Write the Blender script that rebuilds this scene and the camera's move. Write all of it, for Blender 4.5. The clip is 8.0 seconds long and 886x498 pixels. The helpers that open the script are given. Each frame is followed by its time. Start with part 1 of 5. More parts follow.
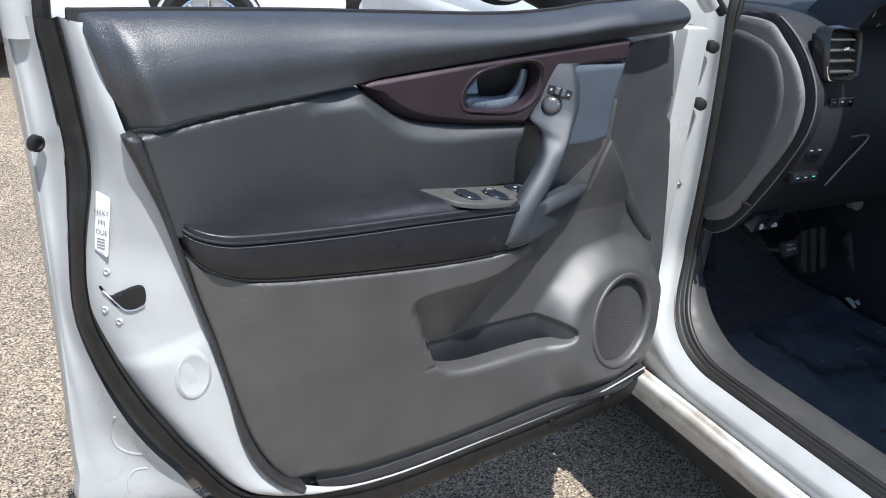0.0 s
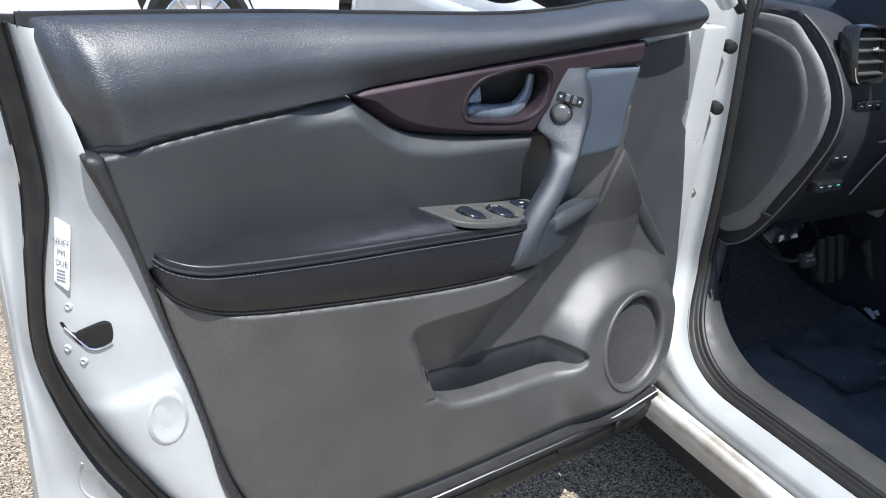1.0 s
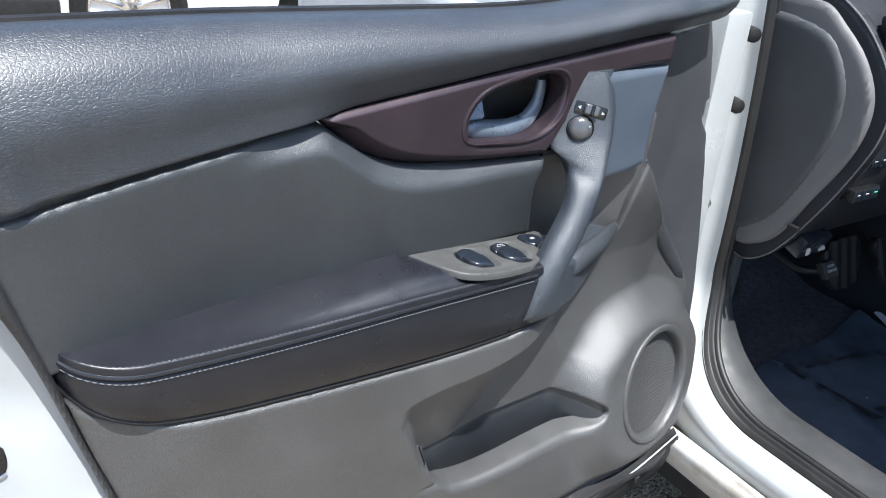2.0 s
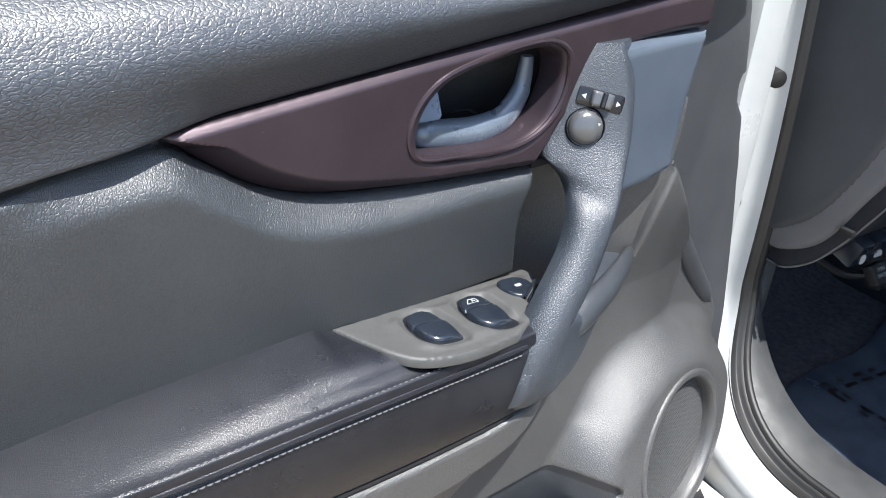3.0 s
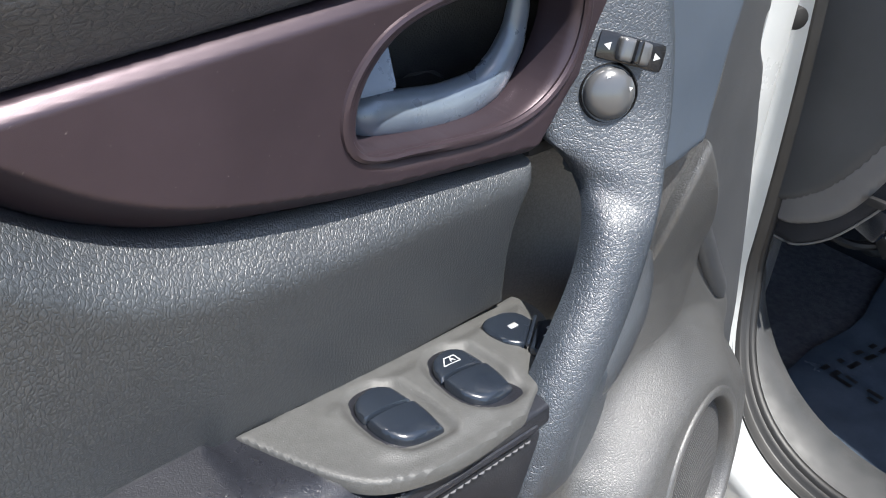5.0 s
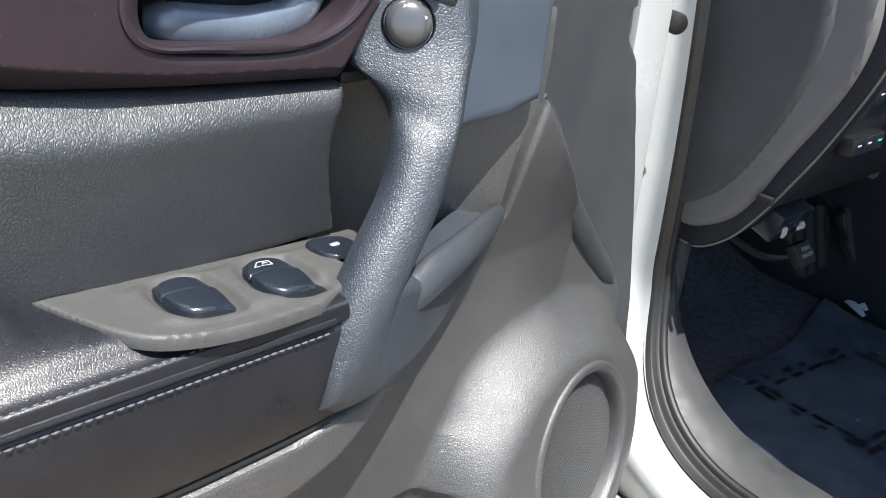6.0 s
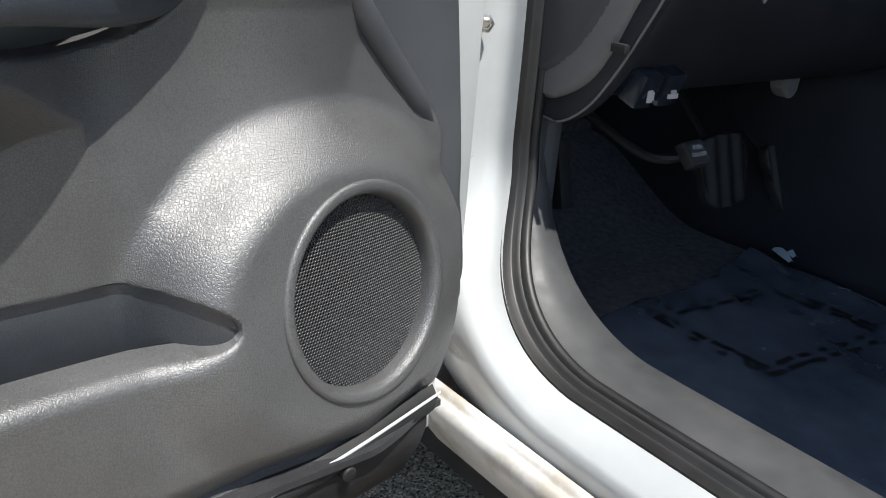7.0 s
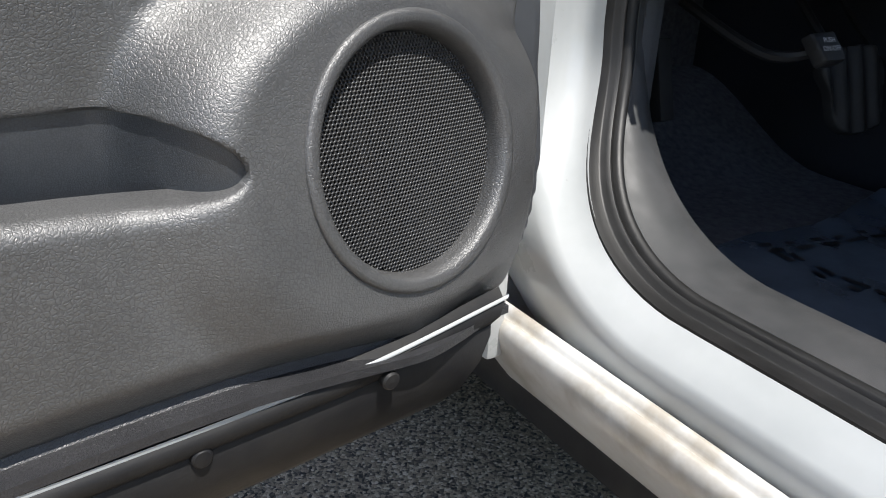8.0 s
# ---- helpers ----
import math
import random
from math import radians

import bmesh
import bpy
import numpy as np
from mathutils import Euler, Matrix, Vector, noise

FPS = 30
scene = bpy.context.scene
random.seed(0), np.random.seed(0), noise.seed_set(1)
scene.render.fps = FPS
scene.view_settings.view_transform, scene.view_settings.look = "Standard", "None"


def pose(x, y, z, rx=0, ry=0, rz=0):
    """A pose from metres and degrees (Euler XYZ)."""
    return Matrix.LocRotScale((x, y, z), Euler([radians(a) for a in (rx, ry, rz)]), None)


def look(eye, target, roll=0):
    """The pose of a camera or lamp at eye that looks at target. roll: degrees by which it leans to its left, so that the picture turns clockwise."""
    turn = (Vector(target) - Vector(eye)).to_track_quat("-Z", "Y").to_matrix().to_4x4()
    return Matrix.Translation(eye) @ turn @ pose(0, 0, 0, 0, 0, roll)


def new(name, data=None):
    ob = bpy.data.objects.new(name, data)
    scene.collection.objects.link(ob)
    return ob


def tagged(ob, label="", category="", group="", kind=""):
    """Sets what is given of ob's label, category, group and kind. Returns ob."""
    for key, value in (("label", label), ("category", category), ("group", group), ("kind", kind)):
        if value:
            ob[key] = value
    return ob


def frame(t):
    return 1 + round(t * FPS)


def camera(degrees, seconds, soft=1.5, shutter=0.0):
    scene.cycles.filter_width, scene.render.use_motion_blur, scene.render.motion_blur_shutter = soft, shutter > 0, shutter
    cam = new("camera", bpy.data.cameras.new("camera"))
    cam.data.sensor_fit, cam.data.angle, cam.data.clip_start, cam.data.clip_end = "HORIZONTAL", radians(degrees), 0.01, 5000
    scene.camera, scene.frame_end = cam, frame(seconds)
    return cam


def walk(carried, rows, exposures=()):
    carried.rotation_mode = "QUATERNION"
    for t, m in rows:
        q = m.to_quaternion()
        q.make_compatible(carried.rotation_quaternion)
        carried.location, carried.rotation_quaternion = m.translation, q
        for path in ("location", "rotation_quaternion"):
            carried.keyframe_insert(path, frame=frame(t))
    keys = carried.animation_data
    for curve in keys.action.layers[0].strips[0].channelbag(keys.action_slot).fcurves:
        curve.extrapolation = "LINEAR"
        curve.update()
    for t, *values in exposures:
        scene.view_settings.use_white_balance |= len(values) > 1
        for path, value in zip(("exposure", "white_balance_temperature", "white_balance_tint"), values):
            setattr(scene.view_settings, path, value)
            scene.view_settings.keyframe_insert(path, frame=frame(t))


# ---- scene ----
cam = camera(56.6, 8.0, soft=1.0)
METRES, EYE, TILT, LEAN, TURN = 1.65, 1.385, -24.2, -4.6, -32.0
ROWS = [
    (0.0, 0.0, 0.0, 0.0, -0.0, 0.0, -0.0),
    (0.5, -0.002, 0.0154, 0.0052, -0.04, -0.15, 0.04),
    (1.0, -0.0042, 0.0681, 0.0254, -0.3, -0.42, 0.3),
    (1.5, -0.0208, 0.143, 0.0545, -1.21, -1.57, 1.09),
    (2.0, -0.0354, 0.2188, 0.081, -3.91, -2.25, 2.04),
    (3.5, 0.0024, 0.4826, 0.1323, -5.78, -7.46, 3.56),
    (4.0, -0.0008, 0.5389, 0.1406, -8.16, -8.58, 4.08),
    (5.5, 0.0179, 0.529, 0.1222, -10.59, -7.73, 5.24),
    (6.0, 0.0624, 0.5069, 0.0737, -9.53, -3.05, 5.35),
    (6.5, 0.1347, 0.5188, 0.0077, -9.4, 0.72, 5.25),
    (7.0, 0.1872, 0.5553, -0.0745, -8.78, 1.16, 4.16),
    (7.5, 0.2065, 0.6095, -0.1254, -5.61, 0.94, 3.47),
    (8.0, 0.2054, 0.6412, -0.1334, -2.65, 1.35, 2.95),
]
EXPOSURES = [(0, 0.75, 6350, 9), (1.0, 0.85, 6300, 9), (2.0, 1.15, 6250, 8), (3.5, 1.35, 6500, 9), (5.5, 1.35, 6600, 9), (6.5, 1.1, 6600, 8), (8, 0.7, 6600, 9)]
# places on the way between those rows: seconds, eye, target, lean
BETWEEN = [
    (2.2, (0.189, 0.402, 1.341), (1.336, 1.788, 0.468), 4.9),
    (3.3, (0.424, 0.648, 1.271), (1.548, 1.967, 0.273), 4.1),
    (3.7, (0.464, 0.713, 1.249), (1.58, 2.002, 0.205), 4.2),
    (4.2, (0.504, 0.775, 1.231), (1.689, 1.978, 0.159), 4.8),
    (5.3, (0.504, 0.744, 1.216), (1.735, 1.946, 0.196), 4.3),
]
walk(cam, sorted([(t, look(*row)) for t, *row in BETWEEN] + [(t, pose(0, 0, EYE, TILT, LEAN, TURN) @ pose(METRES * x, METRES * y, METRES * z, 90 + pitch, roll, yaw)) for t, x, y, z, yaw, pitch, roll in ROWS], key=lambda row: row[0]), EXPOSURES)

# ---- world, sun, exposure ----
world = bpy.data.worlds.new("daylight")
scene.world = world
world.use_nodes = True
SUN_TO = Vector((-0.03, -0.42, 1.0)).normalized()
_n = world.node_tree.nodes
_sky = _n.new("ShaderNodeTexSky")
_sky.sky_type, _sky.sun_disc = "NISHITA", False
_sky.sun_elevation = math.asin(SUN_TO.z)
_sky.sun_rotation = math.atan2(SUN_TO.x, SUN_TO.y)
_n["Background"].inputs["Strength"].default_value = 0.13
world.node_tree.links.new(_sky.outputs[0], _n["Background"].inputs["Color"])
sun = new("sun", bpy.data.lights.new("sun", "SUN"))
sun.data.energy, sun.data.angle, sun.data.color = 4.7, radians(0.53), (1.0, 0.975, 0.94)
sun.matrix_world = look(SUN_TO * 20, (0, 0, 0))


# ---- materials ----
def material(name, colour, rough=0.5, metal=0.0, spec=0.5, coat=0.0):
    m = bpy.data.materials.new(name)
    m.use_nodes = True
    b = m.node_tree.nodes["Principled BSDF"]
    b.inputs["Base Color"].default_value = (*colour, 1)
    b.inputs["Roughness"].default_value = rough
    b.inputs["Metallic"].default_value = metal
    b.inputs["Specular IOR Level"].default_value = spec
    b.inputs["Coat Weight"].default_value = coat
    b.inputs["Coat Roughness"].default_value = 0.05
    return m


def trim(name, coat=0.85):
    """Moulded interior plastic or vinyl with a satin protectant sheen."""
    return material(name, (0.03, 0.03, 0.032), 0.4, 0.0, coat)


def node(m, kind, **values):
    n = m.node_tree.nodes.new(kind)
    for key, value in values.items():
        n.inputs[key.replace("_", " ")].default_value = value
    return n


def link(m, a, b):
    m.node_tree.links.new(a, b)


def coords(m):
    return node(m, "ShaderNodeTexCoord").outputs["Object"]


def mottle(m, colours, scale, spread=(0.35, 0.65), rough=None, rough_scale=9.0, coord=None):
    """Colour that wanders between the given ones, and roughness between two values."""
    b = m.node_tree.nodes["Principled BSDF"]
    coord = coord or coords(m)
    nz = node(m, "ShaderNodeTexNoise", Scale=scale, Detail=5.0, Roughness=0.6)
    link(m, coord, nz.inputs["Vector"])
    ramp = node(m, "ShaderNodeValToRGB")
    el = ramp.color_ramp.elements
    el[0].position, el[1].position = spread
    el[0].color, el[1].color = (*colours[0], 1), (*colours[-1], 1)
    for i, c in enumerate(colours[1:-1], 1):
        e = el.new(spread[0] + (spread[1] - spread[0]) * i / (len(colours) - 1))
        e.color = (*c, 1)
    link(m, nz.outputs["Fac"], ramp.inputs["Fac"])
    link(m, ramp.outputs["Color"], b.inputs["Base Color"])
    if rough:
        n2 = node(m, "ShaderNodeTexNoise", Scale=rough_scale, Detail=6.0, Roughness=0.65)
        link(m, coord, n2.inputs["Vector"])
        mr = node(m, "ShaderNodeMapRange", From_Min=0.3, From_Max=0.7, To_Min=rough[0], To_Max=rough[1])
        link(m, n2.outputs["Fac"], mr.inputs["Value"])
        link(m, mr.outputs["Result"], b.inputs["Roughness"])
    return m


def grain(m, scale, strength, height=0.0006, stretch=(1, 1, 1), wrinkle=0.3):
    """Moulded leather grain: domed pebbles of two sizes with narrow creases between them, bent by noise, and a fine tooth on top."""
    b = m.node_tree.nodes["Principled BSDF"]
    co = coords(m)
    mp = node(m, "ShaderNodeMapping", Scale=stretch)
    link(m, co, mp.inputs["Vector"])
    nz = node(m, "ShaderNodeTexNoise", Scale=scale * 0.6, Detail=3.0)
    link(m, mp.outputs["Vector"], nz.inputs["Vector"])
    mixv = node(m, "ShaderNodeVectorMath")
    mixv.operation = "MULTIPLY_ADD"
    link(m, nz.outputs["Color"], mixv.inputs[0])
    mixv.inputs[1].default_value = [1.3 / scale] * 3
    link(m, mp.outputs["Vector"], mixv.inputs[2])
    total = None
    for size, crease, share in ((1.0, 0.2, 0.62), (1.9, 0.24, 0.28)):
        vo = node(m, "ShaderNodeTexVoronoi", Scale=scale * size)
        vo.feature = "DISTANCE_TO_EDGE"
        link(m, mixv.outputs[0], vo.inputs["Vector"])
        mr = node(m, "ShaderNodeMapRange", From_Min=0.0, From_Max=crease, To_Min=0.0, To_Max=share * 0.8)
        mr.interpolation_type = "SMOOTHSTEP"
        link(m, vo.outputs["Distance"], mr.inputs["Value"])
        dome = node(m, "ShaderNodeMath")
        dome.operation = "MULTIPLY_ADD"
        link(m, vo.outputs["Distance"], dome.inputs[0])
        dome.inputs[1].default_value = share * 0.9
        link(m, mr.outputs["Result"], dome.inputs[2])
        if total is None:
            total = dome.outputs[0]
        else:
            both = node(m, "ShaderNodeMath")
            both.operation = "ADD"
            link(m, total, both.inputs[0])
            link(m, dome.outputs[0], both.inputs[1])
            total = both.outputs[0]
    fine = node(m, "ShaderNodeTexNoise", Scale=scale * 2.6, Detail=4.0)
    link(m, mp.outputs["Vector"], fine.inputs["Vector"])
    add = node(m, "ShaderNodeMath")
    add.operation = "MULTIPLY_ADD"
    link(m, fine.outputs["Fac"], add.inputs[0])
    add.inputs[1].default_value = wrinkle
    link(m, total, add.inputs[2])
    bump = node(m, "ShaderNodeBump", Strength=strength, Distance=height)
    link(m, add.outputs[0], bump.inputs["Height"])
    link(m, bump.outputs["Normal"], b.inputs["Normal"])
    # grain contrast put into the colour too: shade in creases, paler pebble tops
    crease_shade = node(m, "ShaderNodeMapRange", From_Min=0.2, From_Max=0.9, To_Min=0.68, To_Max=1.14)
    link(m, add.outputs[0], crease_shade.inputs["Value"])
    mul = node(m, "ShaderNodeVectorMath")
    mul.operation = "MULTIPLY"
    if b.inputs["Base Color"].is_linked:
        link(m, b.inputs["Base Color"].links[0].from_socket, mul.inputs[0])
    else:
        mul.inputs[0].default_value = b.inputs["Base Color"].default_value[:3]
    link(m, crease_shade.outputs["Result"], mul.inputs[1])
    link(m, mul.outputs[0], b.inputs["Base Color"])
    return m


def noise_bump(m, scale, strength, height=0.0005, detail=4.0):
    b = m.node_tree.nodes["Principled BSDF"]
    nz = node(m, "ShaderNodeTexNoise", Scale=scale, Detail=detail)
    link(m, coords(m), nz.inputs["Vector"])
    bump = node(m, "ShaderNodeBump", Strength=strength, Distance=height)
    link(m, nz.outputs["Fac"], bump.inputs["Height"])
    link(m, bump.outputs["Normal"], b.inputs["Normal"])
    return m


def dusty(m, amount=0.35, scale=900.0, cut=0.775, tint=(0.45, 0.42, 0.38)):
    """Pale dust specks over the base colour."""
    b = m.node_tree.nodes["Principled BSDF"]
    nz = node(m, "ShaderNodeTexNoise", Scale=scale, Detail=2.0)
    link(m, coords(m), nz.inputs["Vector"])
    mr = node(m, "ShaderNodeMapRange", From_Min=cut, From_Max=cut + 0.05, To_Min=0.0, To_Max=amount)
    link(m, nz.outputs["Fac"], mr.inputs["Value"])
    mix = node(m, "ShaderNodeMix")
    mix.data_type = "RGBA"
    link(m, mr.outputs["Result"], mix.inputs["Factor"])
    sock = b.inputs["Base Color"]
    if sock.is_linked:
        link(m, sock.links[0].from_socket, mix.inputs["A"])
    else:
        mix.inputs["A"].default_value = sock.default_value
    mix.inputs["B"].default_value = (*tint, 1)
    link(m, mix.outputs["Result"], sock)
    return m


PAD = dusty(grain(mottle(trim("pad_vinyl", 1.0), [(0.0212, 0.0248, 0.0316), (0.0286, 0.0331, 0.0407)], 14, rough=(0.38, 0.48)), 300, 1.0, 0.0002, (0.75, 1, 1.2)), 0.1)
INSERT_M = dusty(grain(mottle(trim("insert_vinyl", 0.9), [(0.0245, 0.0278, 0.0322), (0.0324, 0.0366, 0.041)], 14, rough=(0.4, 0.5)), 420, 1.0, 0.00022, (1.2, 1, 0.8)), 0.4, 600, 0.765)
ARM = dusty(grain(mottle(trim("armrest_leatherette", 0.55), [(0.0101, 0.0107, 0.0143), (0.015, 0.0158, 0.0201)], 22, rough=(0.26, 0.36), rough_scale=30), 620, 1.0, 0.00007), 0.35, 700, 0.76)
LOWER_M = dusty(grain(mottle(trim("lower_trim_plastic", 1.0), [(0.0517, 0.0517, 0.0517), (0.0691, 0.0691, 0.0691)], 9, rough=(0.4, 0.48)), 380, 1.0, 0.0002), 0.12)
POCKET_M = grain(mottle(trim("pocket_plastic", 0.8), [(0.0298, 0.034, 0.0405), (0.0426, 0.0468, 0.0532)], 9, rough=(0.32, 0.42)), 600, 1.0, 0.0001)
FRONT_M = noise_bump(mottle(trim("front_trim_plastic", 0.6), [(0.0415, 0.0438, 0.0484), (0.053, 0.0553, 0.0599)], 11, rough=(0.38, 0.48)), 1500, 0.3)
STRIP_M = grain(mottle(trim("edge_trim_plastic", 0.6), [(0.0207, 0.0207, 0.023), (0.03, 0.03, 0.0323)], 20, rough=(0.34, 0.44)), 420, 1.0, 0.0002)
HANDLE_M = dusty(grain(mottle(trim("handle_plastic", 1.0), [(0.0223, 0.029, 0.039), (0.0301, 0.0379, 0.049)], 12, rough=(0.4, 0.48)), 440, 1.0, 0.00024), 0.15)
HANDLE_SMOOTH = noise_bump(mottle(trim("handle_smooth_plastic", 0.8), [(0.0563, 0.0724, 0.0966), (0.0724, 0.0905, 0.117)], 12, rough=(0.38, 0.48)), 1600, 0.2)
SPEAR_M = noise_bump(dusty(mottle(material("plum_trim", (0.055, 0.04, 0.048), 0.36, 0.55, 0.5), [(0.048, 0.035, 0.042), (0.062, 0.045, 0.054)], 12, rough=(0.33, 0.42)), 0.3, 700, 0.755), 2500, 0.08)
LEVER_M = noise_bump(mottle(material("satin_lever", (0.115, 0.138, 0.173), 0.3, 0.2, 0.9), [(0.0861, 0.109, 0.144), (0.129, 0.158, 0.195)], 25, rough=(0.24, 0.36), rough_scale=60), 1800, 0.12)
# near-black of vent and speaker cone; in the handle recess it paints the shade
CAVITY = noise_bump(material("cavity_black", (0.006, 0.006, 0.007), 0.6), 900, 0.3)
BOWL_M = noise_bump(mottle(material("lever_bowl_black", (0.02, 0.02, 0.021), 0.5), [(0.014, 0.014, 0.015), (0.026, 0.025, 0.024)], 60, rough=(0.4, 0.55)), 900, 0.8, 0.0006)
SWITCH_PANEL = dusty(noise_bump(mottle(material("switch_panel_grey", (0.075, 0.075, 0.073), 0.5, 0.2), [(0.069, 0.069, 0.067), (0.08, 0.08, 0.078)], 160, rough=(0.48, 0.62)), 1100, 0.8, 0.0003), 0.25, 1300, 0.68, (0.4, 0.4, 0.38))
BUTTON = noise_bump(mottle(material("button_black", (0.0135, 0.0169, 0.0225), 0.3, 0.0, 0.7), [(0.0101, 0.0135, 0.0203), (0.0135, 0.018, 0.0259)], 20, rough=(0.2, 0.28), rough_scale=60), 1500, 0.03, 0.0003)
GLOSS = material("gloss_black", (0.012, 0.012, 0.013), 0.15)
KNOB_M = material("satin_grey", (0.0924, 0.0941, 0.0974), 0.22, 0.3, 0.8)
MARK = material("white_marking", (0.4, 0.4, 0.4), 0.5)
THREAD = material("pale_thread", (0.0946, 0.0946, 0.102), 0.7)
GRILLE = material("speaker_mesh", (0.0354, 0.0354, 0.0362), 0.4, 0.0, 0.6)
RUBBER = noise_bump(mottle(material("rubber", (0.0126, 0.0126, 0.0126), 0.5, 0.0, 0.35), [(0.0084, 0.0084, 0.00945), (0.0179, 0.0173, 0.0168)], 25, rough=(0.45, 0.65)), 500, 0.3)
SEAL_M = noise_bump(mottle(material("grey_seal", (0.02, 0.02, 0.02)), [(0.00702, 0.00702, 0.00702), (0.0123, 0.0118, 0.0118)], 25, rough=(0.4, 0.6)), 700, 0.2)
PAINT = mottle(material("white_pearl_paint", (0.407, 0.419, 0.419), 0.3, 0.0, 0.5, 0.5), [(0.37, 0.385, 0.388), (0.429, 0.442, 0.445)], 7, rough=(0.25, 0.4))
PAINT_DIRTY = mottle(material("rocker_paint", (0.501, 0.479, 0.445), 0.35, 0.0, 0.5, 0.4), [(0.378, 0.346, 0.3), (0.535, 0.523, 0.501), (0.591, 0.591, 0.579)], 11, rough=(0.25, 0.5))
SILL_M = dusty(noise_bump(mottle(material("scuff_plate", (0.0456, 0.0456, 0.047), 0.5, 0.0, 0.35), [(0.037, 0.0385, 0.0399), (0.0542, 0.0542, 0.0556)], 18, rough=(0.42, 0.6), rough_scale=40), 900, 0.4), 0.25, 500, 0.77, (0.4, 0.4, 0.4))
KICK_M = grain(material("kick_panel", (0.0573, 0.0603, 0.066), 0.5), 500, 0.5, 0.0003)
DASH_M = grain(mottle(material("dash_plastic", (0.018, 0.0197, 0.0241), 0.6, 0.0, 0.3), [(0.0151, 0.0167, 0.0211), (0.0228, 0.0241, 0.0303)], 9, rough=(0.55, 0.68)), 500, 0.5, 0.0002)
DASH_CAP = noise_bump(mottle(material("dash_cap_grey", (0.05, 0.052, 0.056)), [(0.0518, 0.054, 0.0574), (0.0653, 0.0675, 0.072)], 9, rough=(0.5, 0.62)), 900, 0.3)
CAP_RIM = noise_bump(mottle(material("dash_cap_rim", (0.1, 0.096, 0.096)), [(0.124, 0.121, 0.121), (0.155, 0.151, 0.151)], 9, rough=(0.5, 0.62)), 900, 0.4)
CHROME = material("chrome", (0.75, 0.75, 0.76), 0.15, 1.0)
STEEL = noise_bump(mottle(material("zinc_steel", (0.45, 0.44, 0.41), 0.35, 0.9), [(0.3, 0.28, 0.25), (0.55, 0.54, 0.5)], 60, rough=(0.3, 0.5)), 300, 0.2)
CARPET = noise_bump(mottle(material("carpet", (0.0875, 0.0875, 0.098), 0.95), [(0.063, 0.063, 0.0734), (0.122, 0.122, 0.136)], 90), 1200, 1.0, 0.003)
FILM_M = noise_bump(mottle(material("protective_film", (0.0507, 0.0676, 0.093), 0.18), [(0.0372, 0.0507, 0.071), (0.076, 0.0946, 0.122)], 6, rough=(0.1, 0.3)), 14, 0.35, 0.006, 6.0)
INK = material("black_ink", (0.004, 0.004, 0.005), 0.6)
PAPER = noise_bump(mottle(material("sticker_paper", (0.8, 0.8, 0.78)), [(0.74, 0.74, 0.72), (0.84, 0.84, 0.82)], 30, rough=(0.5, 0.7)), 60, 0.3, 0.001)
GREY_INK = material("grey_ink", (0.2, 0.2, 0.21), 0.7)
GLASS = material("window_glass", (0.9, 0.95, 0.95), 0.02)
GLASS.node_tree.nodes["Principled BSDF"].inputs["Transmission Weight"].default_value = 1.0
GLASS.node_tree.nodes["Principled BSDF"].inputs["IOR"].default_value = 1.1
MIRROR = material("mirror_glass", (0.8, 0.85, 0.95), 0.02, 1.0)
GREEN_LED = material("green_led", (0.05, 0.5, 0.2), 0.4)
GREEN_LED.node_tree.nodes["Principled BSDF"].inputs["Emission Color"].default_value = (0.05, 0.9, 0.3, 1)
GREEN_LED.node_tree.nodes["Principled BSDF"].inputs["Emission Strength"].default_value = 0.25
FABRIC = noise_bump(material("headliner", (0.3, 0.3, 0.29), 0.9), 900, 0.4)
FOLD_GLINT = material("film_fold_glint", (0.5, 0.56, 0.62), 0.12, 0.0, 1.0)


def paving():
    m = material("aggregate_paving", (0.2, 0.18, 0.16), 0.85)
    b = m.node_tree.nodes["Principled BSDF"]
    co = coords(m)
    vo = node(m, "ShaderNodeTexVoronoi", Scale=230.0)
    link(m, co, vo.inputs["Vector"])
    ramp = node(m, "ShaderNodeValToRGB")
    el = ramp.color_ramp.elements
    el[0].position, el[0].color = 0.0, (0.01, 0.01, 0.012, 1)
    el[1].position, el[1].color = 1.0, (0.55, 0.47, 0.37, 1)
    for p, c in ((0.25, (0.11, 0.092, 0.072)), (0.5, (0.24, 0.192, 0.14)), (0.8, (0.35, 0.28, 0.205))):
        e = el.new(p)
        e.color = (*c, 1)
    sep = node(m, "ShaderNodeSeparateColor")
    link(m, vo.outputs["Color"], sep.inputs["Color"])
    link(m, sep.outputs[0], ramp.inputs["Fac"])
    nz = node(m, "ShaderNodeTexNoise", Scale=1.3, Detail=7.0)
    link(m, co, nz.inputs["Vector"])
    mr = node(m, "ShaderNodeMapRange", From_Min=0.3, From_Max=0.7, To_Min=0.75, To_Max=1.2)
    link(m, nz.outputs["Fac"], mr.inputs["Value"])
    mul = node(m, "ShaderNodeVectorMath")
    mul.operation = "MULTIPLY"
    link(m, ramp.outputs["Color"], mul.inputs[0])
    link(m, mr.outputs["Result"], mul.inputs[1])
    link(m, mul.outputs[0], b.inputs["Base Color"])
    bump = node(m, "ShaderNodeBump", Strength=0.9, Distance=0.004)
    v2 = node(m, "ShaderNodeTexVoronoi", Scale=230.0)
    v2.feature = "DISTANCE_TO_EDGE"
    link(m, co, v2.inputs["Vector"])
    link(m, v2.outputs["Distance"], bump.inputs["Height"])
    link(m, bump.outputs["Normal"], b.inputs["Normal"])
    return m


PAVING = paving()


